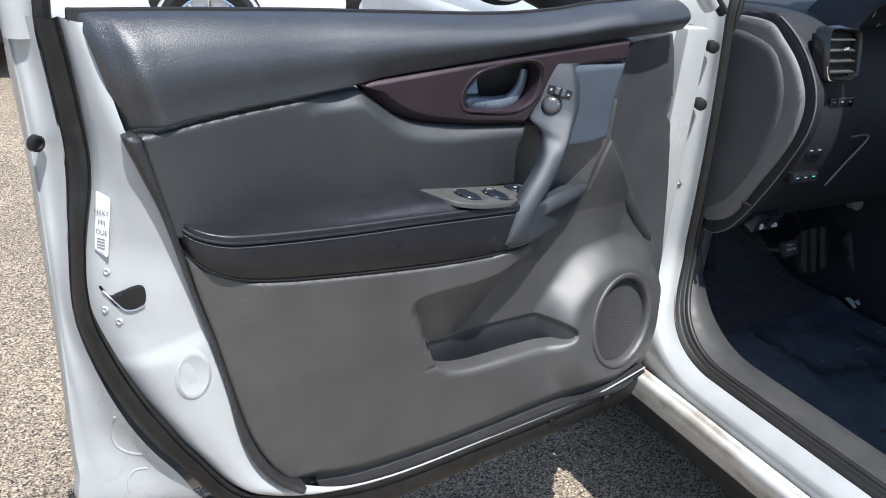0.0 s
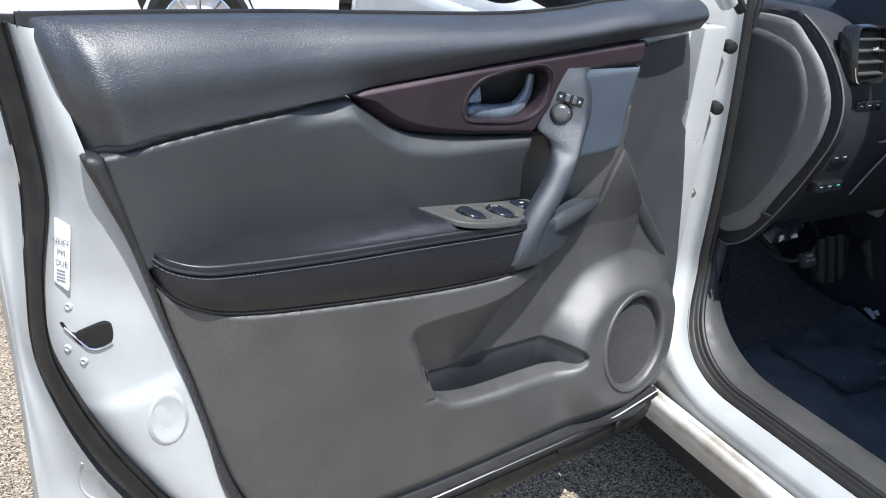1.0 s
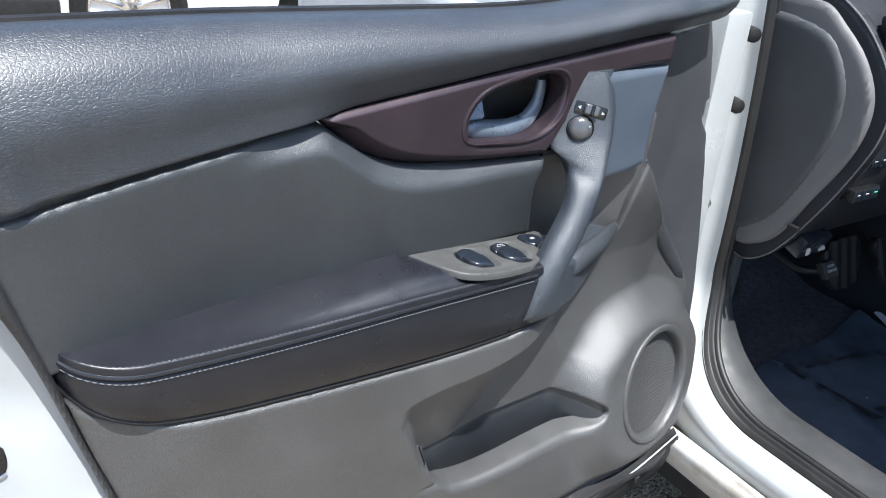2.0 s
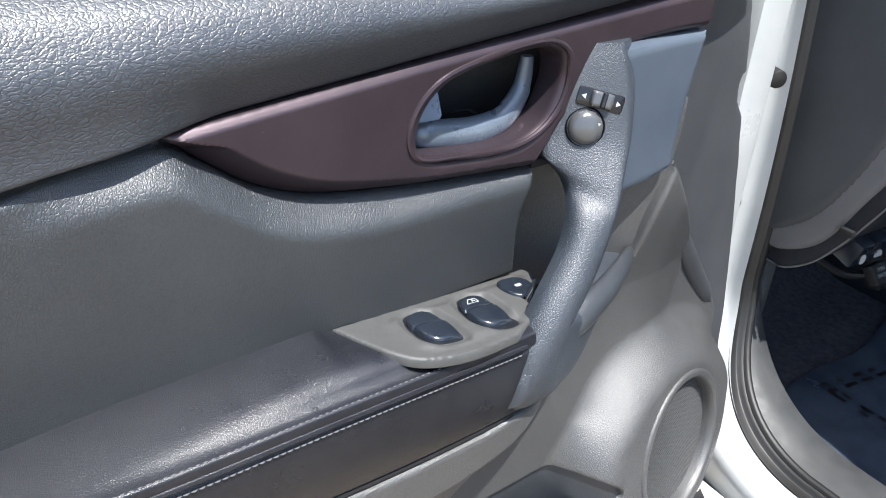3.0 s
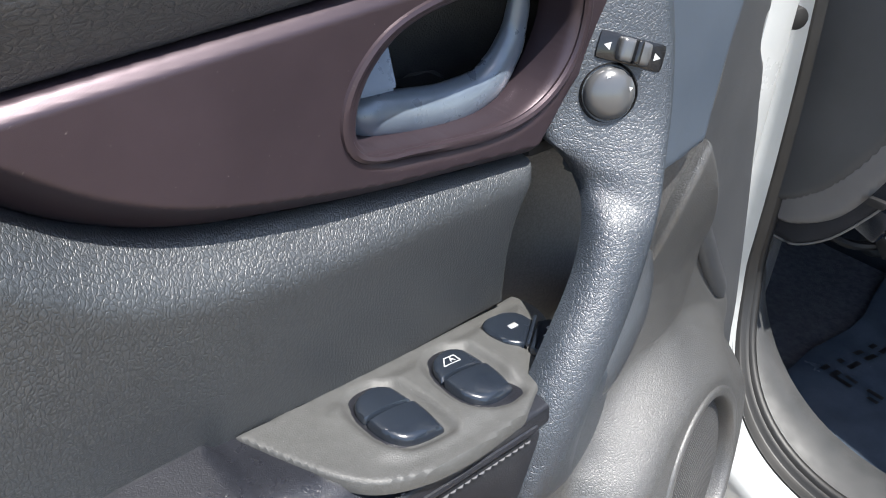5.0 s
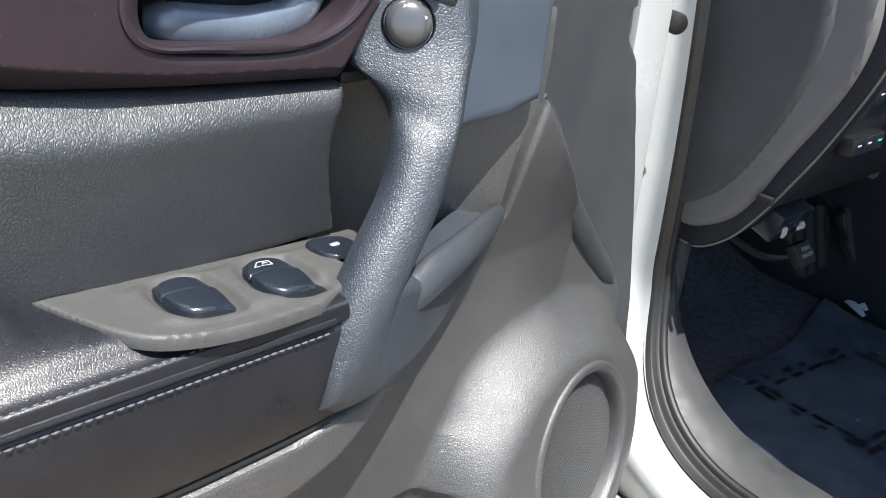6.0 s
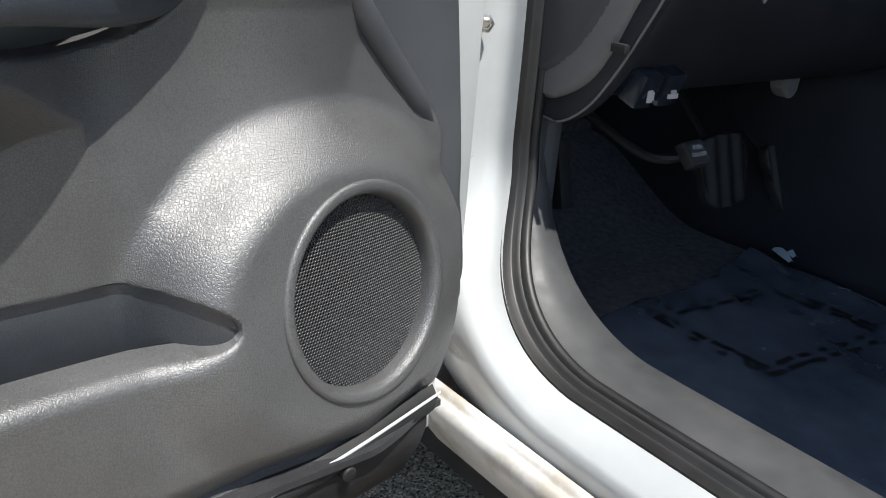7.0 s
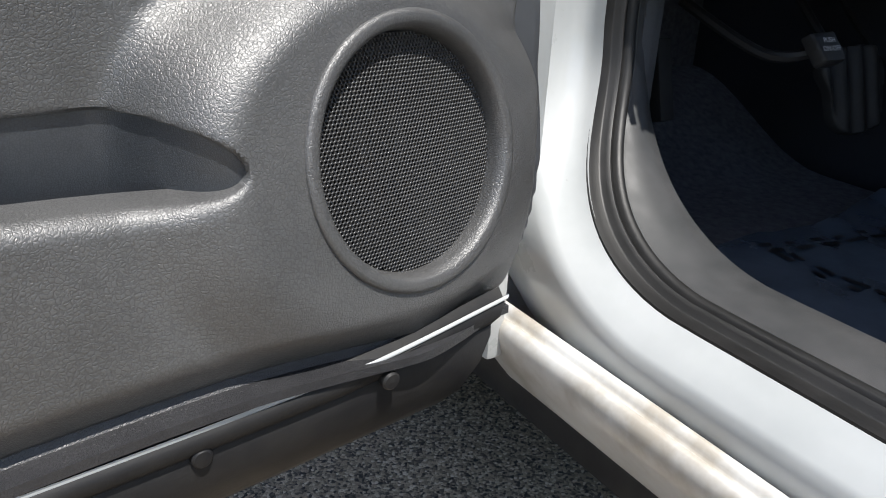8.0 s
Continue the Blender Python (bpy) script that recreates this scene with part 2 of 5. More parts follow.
# ---- building tools ----
def mesh_of(verts, faces, smooth=True):
    me = bpy.data.meshes.new("mesh")
    me.from_pydata([tuple(map(float, v)) for v in verts], [], [tuple(map(int, f)) for f in faces])
    me.validate()
    me.polygons.foreach_set("use_smooth", [smooth] * len(me.polygons))
    me.update()
    return me


def piece(name, data, mat, parent=None, label="", angle=40):
    """A mesh object from (verts, faces), a bmesh or a mesh, under its thing."""
    if isinstance(data, tuple):
        data = mesh_of(*data)
    elif isinstance(data, bmesh.types.BMesh):
        me = bpy.data.meshes.new("mesh")
        data.to_mesh(me)
        data.free()
        me.polygons.foreach_set("use_smooth", [True] * len(me.polygons))
        data = me
    if angle:
        data.set_sharp_from_angle(angle=radians(angle))
    data.materials.append(mat)
    ob = new(name, data)
    while parent and parent.parent and parent.parent.parent:
        parent = parent.parent
    ob.parent = parent
    if label:
        ob["label"] = label
    return ob


def thing(name, label, category, group="", kind="", at=(0, 0, 0)):
    ob = new(name)
    ob.empty_display_size = 0.05
    ob.location = at
    return tagged(ob, label, category, group, kind)


def smooth_line(points, closed=False, per=10):
    """A curve through the points; a third value of 1 marks a sharp corner."""
    pts = [(Vector(p[:2]), len(p) > 2 and p[2] == 1) for p in points]
    n = len(pts)
    out = []
    for i in range(n if closed else n - 1):
        a, sa = pts[i]
        b, sb = pts[(i + 1) % n]
        p = a if sa or (not closed and i == 0) else pts[i - 1][0]
        q = b if sb or (not closed and i == n - 2) else pts[(i + 2) % n][0]
        m0 = (b - p) * (0.5 if p is not a else 1.0)
        m1 = (q - a) * (0.5 if q is not b else 1.0)
        la = (b - a).length
        m0 = m0.normalized() * la if m0.length > 1e-9 else b - a
        m1 = m1.normalized() * la if m1.length > 1e-9 else b - a
        for k in range(per):
            t = k / per
            out.append(a * (2 * t**3 - 3 * t**2 + 1) + m0 * (t**3 - 2 * t**2 + t) + b * (-2 * t**3 + 3 * t**2) + m1 * (t**3 - t**2))
    if not closed:
        out.append(pts[-1][0])
    return np.array([tuple(p) for p in out])


def signed(loop, x, z):
    """Signed distance to a closed line, above nought inside."""
    a, b = loop, np.roll(loop, -1, axis=0)
    best = np.full(x.shape, 1e9)
    inside = np.zeros(x.shape, bool)
    for (ax, az), (bx, bz) in zip(a, b):
        dx, dz = bx - ax, bz - az
        k = np.clip(((x - ax) * dx + (z - az) * dz) / max(dx * dx + dz * dz, 1e-12), 0, 1)
        best = np.minimum(best, np.hypot(x - ax - k * dx, z - az - k * dz))
        if az != bz:
            inside ^= ((az > z) != (bz > z)) & (x < dx * (z - az) / dz + ax)
    return np.where(inside, best, -best)


def smoothstep(a, b, v):
    t = np.clip((v - a) / (b - a), 0, 1)
    return t * t * (3 - 2 * t)


def roll(d, r):
    """Depth lost at the distance d from an edge that is rounded with the radius r."""
    k = np.clip(r - np.maximum(d, 0), 0, r)
    return r - np.sqrt(np.maximum(r * r - k * k, 0))


def panel(outline, depth, step=0.004, edge=0.006, back=0.012, holes=(), hole_edge=None, hole_back=None):
    """A sculpted sheet in the door's plane: outline in x and z, depth(x, z) its y, rounded at the rim, with a skirt that
    goes back from all edges."""
    lo, hi = outline.min(0) - step, outline.max(0) + step
    xs, zs = np.arange(lo[0], hi[0] + step, step), np.arange(lo[1], hi[1] + step, step)
    X, Z = np.meshgrid(xs, zs)
    fx = [signed(outline, X, Z)]
    for h in holes:
        fx.append(-signed(h, X, Z))
    F = np.minimum.reduce(fx)
    rows, cols = X.shape
    pts, faces, index, skirt = [], [], {}, []

    def vert(key, x, z):
        if key not in index:
            index[key] = len(pts)
            pts.append((x, z))
        return index[key]

    for i in range(rows - 1):
        for j in range(cols - 1):
            quad = [(i, j), (i, j + 1), (i + 1, j + 1), (i + 1, j)]
            vals = [F[q] for q in quad]
            if max(vals) <= 0:
                continue
            if min(vals) > 0:
                faces.append([vert(q, X[q], Z[q]) for q in quad])
                continue
            poly, cut = [], []
            for a in range(4):
                q, r = quad[a], quad[(a + 1) % 4]
                fa, fb = vals[a], vals[(a + 1) % 4]
                if fa > 0:
                    poly.append(vert(q, X[q], Z[q]))
                if (fa > 0) != (fb > 0):
                    k = fa / (fa - fb)
                    v = vert((min(q, r), max(q, r)), X[q] + k * (X[r] - X[q]), Z[q] + k * (Z[r] - Z[q]))
                    poly.append(v)
                    cut.append((v, fa > 0))
            if len(poly) > 2:
                faces.append(poly)
            if len(cut) == 2:
                out = next(v for v, leaving in cut if leaving)
                come = next(v for v, leaving in cut if not leaving)
                skirt.append((out, come))
    P = np.array(pts)
    x, z = P[:, 0], P[:, 1]
    y = depth(x, z) + roll(signed(outline, x, z), edge)
    for h in holes:
        y = y + roll(-signed(h, x, z), hole_edge or edge)
    verts = list(np.stack([x, y, z], 1))
    rim = {}
    for a, b in skirt:
        for v in (a, b):
            if v not in rim:
                rim[v] = len(verts)
                w = verts[v]
                verts.append((w[0], w[1] + back, w[2]))
        faces.append([b, a, rim[a], rim[b]])
    return verts, faces


def sweep(path, section, up=None, closed=False, cap=True):
    """Lofts sections, one for each place on the path; each section is a list of 3D points."""
    verts, faces = [], []
    n = len(section(0))
    for i in range(len(path)):
        verts += [tuple(p) for p in section(i)]
    for i in range(len(path) - 1):
        for j in range(n if closed else n - 1):
            a, b = i * n + j, i * n + (j + 1) % n
            faces.append((a, a + n, b + n, b))
    if cap and closed:
        faces.append(tuple(range(n)))
        faces.append(tuple(range((len(path) - 1) * n, len(path) * n))[::-1])
    return verts, faces


def tube(points, radii, sides=16, flat=1.0, per=8, tilt=(0, -1, 0)):
    """A rounded bar through the points; radii along it; flat: its thickness across to its width."""
    pts = [Vector(p) for p in points]
    dense, rads = [], []
    for i in range(len(pts) - 1):
        p0, p1, p2, p3 = pts[max(i - 1, 0)], pts[i], pts[i + 1], pts[min(i + 2, len(pts) - 1)]
        for k in range(per):
            t = k / per
            dense.append(0.5 * (2 * p1 + (p2 - p0) * t + (2 * p0 - 5 * p1 + 4 * p2 - p3) * t * t + (3 * p1 - p0 - 3 * p2 + p3) * t**3))
            rads.append(radii[i] + (radii[i + 1] - radii[i]) * (t * t * (3 - 2 * t)))
    dense.append(pts[-1])
    rads.append(radii[-1])

    def ring(i):
        tan = (dense[min(i + 1, len(dense) - 1)] - dense[max(i - 1, 0)]).normalized()
        out = Vector(tilt)
        out = (out - tan * out.dot(tan)).normalized()
        side = tan.cross(out)
        return [dense[i] + rads[i] * (side * math.cos(a) + out * flat * math.sin(a)) for a in (2 * math.pi * s / sides for s in range(sides))]

    return sweep(dense, ring, closed=True)


def box(x0, x1, y0, y1, z0, z1, bevel=0.0, segments=2):
    bm = bmesh.new()
    bmesh.ops.create_cube(bm, size=1)
    for v in bm.verts:
        v.co = Vector(((x0 + x1) / 2 + v.co.x * (x1 - x0), (y0 + y1) / 2 + v.co.y * (y1 - y0), (z0 + z1) / 2 + v.co.z * (z1 - z0)))
    if bevel:
        bmesh.ops.bevel(bm, geom=list(bm.edges), offset=bevel, segments=segments, profile=0.6, affect="EDGES")
    return bm


def disc(radius, depth, sides=32, bevel=0.0, inner=None):
    """A turned round piece, its axis along y, its face at y = 0 towards -y."""
    bm = bmesh.new()
    bmesh.ops.create_cone(bm, cap_ends=True, segments=sides, radius1=radius, radius2=radius, depth=depth)
    bmesh.ops.rotate(bm, verts=bm.verts, matrix=Matrix.Rotation(radians(90), 3, "X"))
    bmesh.ops.translate(bm, verts=bm.verts, vec=(0, depth / 2, 0))
    if bevel:
        rim = [e for e in bm.edges if all(abs(v.co.y) < 1e-6 for v in e.verts)]
        bmesh.ops.bevel(bm, geom=rim, offset=bevel, segments=3, profile=0.5, affect="EDGES")
    return bm


def lathe(profile, sides=48):
    """Turns a profile of (radius, y) about the y axis."""
    verts, faces = [], []
    n = len(profile)
    for s in range(sides):
        a = 2 * math.pi * s / sides
        verts += [(r * math.cos(a), y, r * math.sin(a)) for r, y in profile]
    for s in range(sides):
        for j in range(n - 1):
            a, b = s * n + j, ((s + 1) % sides) * n + j
            faces.append((a, a + 1, b + 1, b))
    return verts, faces


def surface_of(ob):
    """For a built mesh: a function that gives its first place and normal met at x and z from the door's inner side."""
    from mathutils.bvhtree import BVHTree
    me = ob.data
    tree = BVHTree.FromPolygons([v.co for v in me.vertices], [p.vertices for p in me.polygons])

    def at(x, z):
        place, normal, _, _ = tree.ray_cast(Vector((x, 0.5, z)), Vector((0, 1, 0)))
        return (place, normal) if place else (Vector((x, 1.0, z)), Vector((0, -1, 0)))

    return at


def moved(data, m):
    """The (verts, faces) data moved by a matrix."""
    return [tuple(m @ Vector(v)) for v in data[0]], data[1]


def bm_moved(bm, m):
    bmesh.ops.transform(bm, matrix=m, verts=bm.verts)
    return bm

def write(text, size, m, mat, parent):
    cu = bpy.data.curves.new("text", "FONT")
    cu.body, cu.size, cu.align_x, cu.align_y = text, size, "CENTER", "CENTER"
    cu.extrude = 0.0001
    cu.materials.append(mat)
    ob = new("lettering", cu)
    ob.parent = parent
    ob.matrix_world = m
    return ob


# ---- the ground ----
def ground_sheet():
    s = 600.0
    ob = piece("ground", ([(-s, -s, 0), (s, -s, 0), (s, s, 0), (-s, s, 0)], [(0, 1, 2, 3)]), PAVING, angle=0)
    tagged(ob, "tan exposed-aggregate parking lot paving with dark stones", "ground", kind="structure")


ground_sheet()

# ---- the open front door ----
PAD_LOW = [(0.198, 1.073), (0.225, 1.083), (0.328, 1.095), (0.425, 1.104), (0.525, 1.115), (0.638, 1.127), (0.78, 1.142), (1.032, 1.165), (1.197, 1.163)]
PAD_TOP = [(0.167, 1.211), (0.272, 1.211), (0.383, 1.208), (0.596, 1.202), (0.798, 1.198), (0.911, 1.204), (0.983, 1.213), (1.066, 1.217), (1.231, 1.216)]
SPEAR = [(0.525, 1.115, 1), (0.638, 1.127), (0.78, 1.142), (1.036, 1.164, 1), (1.034, 1.128, 1), (0.97, 1.126), (0.922, 1.12), (0.883, 1.1), (0.859, 1.069), (0.835, 1.036, 1), (0.83, 1.032, 1), (0.686, 1.044), (0.625, 1.052), (0.586, 1.067), (0.552, 1.091)]
BEZEL = [(0.698, 1.081), (0.704, 1.103), (0.724, 1.121), (0.76, 1.131), (0.814, 1.138), (0.84, 1.134), (0.853, 1.12), (0.85, 1.088), (0.83, 1.066), (0.798, 1.057), (0.737, 1.061), (0.707, 1.066)]
LEVER_HOLE = [(0.708, 1.078), (0.714, 1.099), (0.733, 1.116), (0.768, 1.125), (0.817, 1.131), (0.838, 1.127), (0.848, 1.115), (0.845, 1.091), (0.83, 1.068), (0.803, 1.058), (0.744, 1.06), (0.715, 1.066)]
LEVER = [(0.726, 1.056, 1.068), (0.735, 1.05, 1.068), (0.763, 1.05, 1.063), (0.79, 1.05, 1.062), (0.815, 1.05, 1.068), (0.83, 1.05, 1.084), (0.835, 1.05, 1.1), (0.836, 1.05, 1.117)]
INSERT = [(0.217, 1.075, 1), (0.328, 1.0905), (0.425, 1.0995), (0.504, 1.1075), (0.529, 1.106), (0.552, 1.09), (0.586, 1.066), (0.625, 1.051), (0.686, 1.042), (0.835, 1.029, 1), (0.825, 0.986), (0.835, 0.925, 1), (0.64, 0.929), (0.499, 0.933), (0.365, 0.936), (0.284, 0.936), (0.251, 0.933, 1), (0.233, 1.007)]
STRIP = [(0.198, 1.076), (0.207, 1.078), (0.218, 1.074, 1), (0.234, 1.019), (0.251, 0.956), (0.266, 0.897), (0.282, 0.836), (0.297, 0.779), (0.321, 0.671), (0.338, 0.613), (0.361, 0.563), (0.388, 0.527), (0.42, 0.505, 1), (0.41, 0.497, 1), (0.37, 0.529), (0.339, 0.574), (0.32, 0.628), (0.308, 0.695), (0.287, 0.786), (0.269, 0.855), (0.239, 0.966), (0.212, 1.036)]
ARM_EDGE = [(0.252, 0.94), (0.257, 0.929), (0.263, 0.916), (0.279, 0.899), (0.301, 0.886), (0.34, 0.872), (0.392, 0.8625), (0.45, 0.856), (0.548, 0.847), (0.661, 0.8395), (0.745, 0.8385), (0.786, 0.84)]
LOWER = [(0.262, 0.912, 1), *[(x, z - 0.003) for x, z in ARM_EDGE[3:-1]], (0.79, 0.84), (0.88, 0.829), (0.955, 0.847), (1.002, 0.896, 1), (1.012, 0.946), (1.028, 0.992, 1), (1.078, 0.93), (1.18, 0.82), (1.251, 0.731), (1.246, 0.683), (1.238, 0.62), (1.225, 0.54), (1.185, 0.495), (0.957, 0.496), (0.7, 0.477), (0.522, 0.475), (0.426, 0.493, 1), (0.394, 0.518), (0.364, 0.558), (0.339, 0.611), (0.321, 0.671), (0.295, 0.782), (0.28, 0.839)]
POCKET = [(0.646, 0.672, 1), (0.7, 0.669), (0.76, 0.6655), (0.82, 0.663), (0.87, 0.6625), (0.91, 0.663), (0.93, 0.661), (0.947, 0.656), (0.961, 0.648), (0.97, 0.639), (0.971, 0.631), (0.963, 0.624), (0.943, 0.62), (0.91, 0.6185), (0.874, 0.6205), (0.82, 0.6235), (0.77, 0.625), (0.723, 0.627), (0.683, 0.635), (0.657, 0.653)]
RIDGE = [(1.036, 1.032, 0.99), (1.07, 1.042, 0.95), (1.107, 1.054, 0.893), (1.162, 1.062, 0.824), (1.212, 1.066, 0.768), (1.238, 1.068, 0.738)]
FRONT = [(1.071, 1.143), (1.134, 1.15), (1.247, 1.152, 1), (1.264, 1.108), (1.273, 1.029, 1), (1.252, 1.021), (1.251, 1.001), (1.273, 0.978, 1), (1.282, 0.883), (1.284, 0.728), (1.281, 0.66), (1.281, 0.57), (1.255, 0.495), (1.207, 0.447), (1.17, 0.43, 1), (1.17, 0.47, 1), (1.2, 0.54), (1.213, 0.62), (1.23, 0.675), (1.205, 0.732), (1.148, 0.812), (1.095, 0.9), (1.052, 0.975), (1.046, 1.051), (1.051, 1.101)]
PLATE = [(0.897, 1.126, 1), (0.978, 1.125), (1.034, 1.125, 1), (1.022, 1.06), (1.018, 0.992, 1), (0.98, 0.987), (0.935, 0.988), (0.902, 0.99, 1)]
FOOT = [(0.776, 0.892), (0.763, 0.856, 1), (0.782, 0.855), (0.845, 0.852), (0.949, 0.847), (1.012, 0.888, 1), (0.985, 0.897), (0.92, 0.908), (0.86, 0.912), (0.815, 0.922)]
SWPANEL = [(0.636, 1.02, 1), (0.647, 0.994), (0.658, 0.973), (0.671, 0.959), (0.695, 0.951), (0.727, 0.95), (0.767, 0.955, 1), (0.802, 0.974), (0.848, 1.009), (0.855, 1.026), (0.852, 1.043, 1), (0.764, 1.032), (0.693, 1.025)]
SWITCH_A = [(0.693, 1.004), (0.699, 1.01), (0.712, 1.012), (0.72, 1.009, 1), (0.7225, 0.99), (0.722, 0.9695, 1), (0.71, 0.9695), (0.699, 0.972), (0.693, 0.98), (0.6915, 0.992)]
SWITCH_B = [(0.7495, 1.008), (0.757, 1.015), (0.77, 1.017), (0.778, 1.014, 1), (0.7795, 0.995), (0.777, 0.9735, 1), (0.764, 0.9715), (0.753, 0.974), (0.747, 0.983), (0.7465, 0.996)]
SWITCH_C = [(0.801, 1.021), (0.815, 1.026), (0.83, 1.022), (0.834, 1.01, 1), (0.809, 0.994, 1), (0.801, 1.004)]
SWITCH_D = [(0.81, 0.9915, 1), (0.8355, 1.0075, 1), (0.846, 1.003), (0.843, 0.986), (0.822, 0.973), (0.807, 0.971, 1)]
SHELL_IN_PTS = [(0.177, 1.04, 1.201), (0.206, 0.997, 1.069), (0.221, 0.997, 1.024), (0.248, 0.997, 0.956), (0.28, 0.996, 0.845), (0.298, 0.987, 0.777), (0.319, 0.974, 0.685), (0.332, 0.965, 0.622), (0.352, 0.958, 0.568), (0.384, 0.951, 0.522), (0.52, 0.95, 0.467), (0.8, 0.952, 0.473), (1.05, 0.957, 0.488), (1.19, 0.975, 0.5)]
SHELL_R1_PTS = [(0.152, 1.07, 1.203), (0.165, 1.062, 1.096), (0.169, 1.052, 1.019), (0.152, 1.042, 0.925), (0.149, 1.03, 0.837), (0.168, 1.015, 0.771), (0.197, 1.0, 0.704), (0.228, 0.985, 0.649), (0.255, 0.975, 0.605), (0.331, 0.955, 0.514), (0.52, 0.95, 0.4625), (0.8, 0.952, 0.4685), (1.05, 0.957, 0.4835), (1.185, 0.976, 0.495)]
SHELL_R2_PTS = [(0.13, 1.085, 1.2), (0.142, 1.078, 1.094), (0.147, 1.07, 1.015), (0.138, 1.06, 0.92), (0.133, 1.05, 0.818), (0.152, 1.035, 0.737), (0.183, 1.02, 0.658), (0.216, 1.01, 0.599), (0.252, 1.0, 0.552), (0.305, 0.985, 0.484), (0.541, 0.98, 0.381), (0.727, 0.98, 0.386), (0.943, 0.985, 0.394), (1.13, 0.99, 0.405)]
SHELL_F_PTS = [(0.101, 1.13, 1.193), (0.109, 1.125, 1.083), (0.112, 1.12, 1.003), (0.113, 1.11, 0.903), (0.115, 1.1, 0.796), (0.115, 1.09, 0.71), (0.114, 1.08, 0.64), (0.114, 1.075, 0.584), (0.115, 1.07, 0.551), (0.117, 1.065, 0.496), (0.3, 1.05, 0.43), (0.7, 1.02, 0.43), (1.0, 1.02, 0.44), (1.19, 1.02, 0.45)]

STAMPS = [[(0.168, 0.65), (0.164, 0.627), (0.166, 0.597), (0.178, 0.582), (0.195, 0.578), (0.206, 0.583)], [(0.177, 0.512), (0.179, 0.535), (0.188, 0.547), (0.204, 0.551)]]

car = thing("car", "white car with its front door wide open", "car")
door = piece("front_door", ([], []), PAINT, car, "open white front door with black and plum inner trim")


def lean_in(z):
    """The door's lower half leans in."""
    return -0.14 * np.maximum(0, 0.85 - z)


def left_in(x):
    """The trim stands a little further in towards the latch."""
    return -0.025 * smoothstep(0.5, 0.22, x)


def side_y(x):
    """The inner trim line of the door: straight, then swept away towards the hinges."""
    return 1.02 + left_in(x) + 0.085 * np.maximum(0, (x - 1.03) / 0.25) ** 1.3


def along(line, x):
    return np.interp(x, line[:, 0], line[:, 1])


def upper_pad():
    low, top = smooth_line(PAD_LOW), smooth_line(PAD_TOP)
    us = np.concatenate([np.linspace(0, 0.09, 16), np.linspace(0.1, 1, 90)])
    profile = [(-0.02, 0.03), (-0.01, 0.016), (0.0, 0.008), (0.015, 0.005), (0.05, 0.003), (0.2, -0.003), (0.38, -0.0095), (0.52, -0.0105), (0.66, -0.006), (0.78, 0.001),
               (0.88, 0.012), (0.945, 0.023), (0.985, 0.034), (1.0, 0.047), (1.0, 0.06), (0.97, 0.07)]
    prof = smooth_line(profile, per=4)

    def section(i):
        out = []
        for v, dy in prof:
            vv = min(max(v, 0), 1)
            xl, xr = 0.204 - 0.036 * vv, 1.232
            x = xl + us[i] * (xr - xl)
            z0, z1 = along(low, x) + 0.0012, along(top, x)
            end = max(0.0, 1 - (x - xl) / 0.034)
            y = side_y(x) + dy + 0.022 * end ** 0.8 + 0.012 * max(0.0, 1 - (x - xl) / 0.012) ** 2
            ridge = 0.006 * math.exp(-(((x - xl) - 0.045) / 0.016) ** 2) * (1 - vv) ** 0.5
            tuck = 0.017 * float(smoothstep(0.57, 0.49, x)) * (1 - vv) ** 3
            out.append((x, y - ridge - tuck, z0 + v * (z1 - z0)))
        return out

    piece("upper_pad", sweep(us, section), PAD, door, "soft black leather-grain vinyl pad")


INSERT_TOP = smooth_line(sorted([p[:2] for p in INSERT if p[1] > 1.0 and p[0] > 0.26 and p[0] < 0.83]))


def insert_depth(x, z):
    t = np.clip((z - 0.93) / 0.17, 0, 1)
    brow = along(INSERT_TOP, x) - z
    y = 1.01 + left_in(x) + 0.012 * (1 - t) ** 1.6 * smoothstep(0.25, 0.4, x) + 0.012 * smoothstep(0.62, 0.86, x) * (1 - t)
    return y + 0.016 * smoothstep(0.03, 0.0, brow) ** 1.3 * smoothstep(0.42, 0.5, x)


SPEAR_LINE = smooth_line(SPEAR, True)


def plum_depth(x, z):
    """A flat face with a planed edge all round."""
    low = smoothstep(1.112, 1.1, z + 0.03 * smoothstep(0.56, 0.7, x))
    wide = 0.0055 + (0.003 + 0.0085 * smoothstep(0.74, 0.58, x)) * low
    return side_y(x) - 0.002 + np.clip(wide - signed(SPEAR_LINE, x, z), 0, wide) * (0.85 + 0.3 * low)


def front_depth(x, z):
    y = 1.045 + (0.03 + 0.14 * (z - 0.81)) * np.clip((x - 1.06) / 0.21, 0, 1.1)
    return y + 0.007


def lower_base(x, z):
    """The lower panel's plain face, nearly flush with the armrest's front, and set back behind the handle's foot."""
    flush = 0.957 + 0.02 * smoothstep(0.37, 0.26, x)
    wide = 0.037 * smoothstep(0.74, 0.9, x) + 0.013 * smoothstep(0.9, 1.0, x)
    back = 1.004 + lean_in(z) + wide * smoothstep(0.64, 0.72, z) * (1 - 0.7 * smoothstep(0.76, 0.98, z)) + 0.045 * smoothstep(1.05, 1.26, x)
    back = np.minimum(back, front_depth(x, z) - 0.003)
    low = smoothstep(0.74, 0.96, x)
    return flush + (back - flush) * (low + (smoothstep(0.775, 0.92, x) - low) * smoothstep(0.64, 0.7, z))


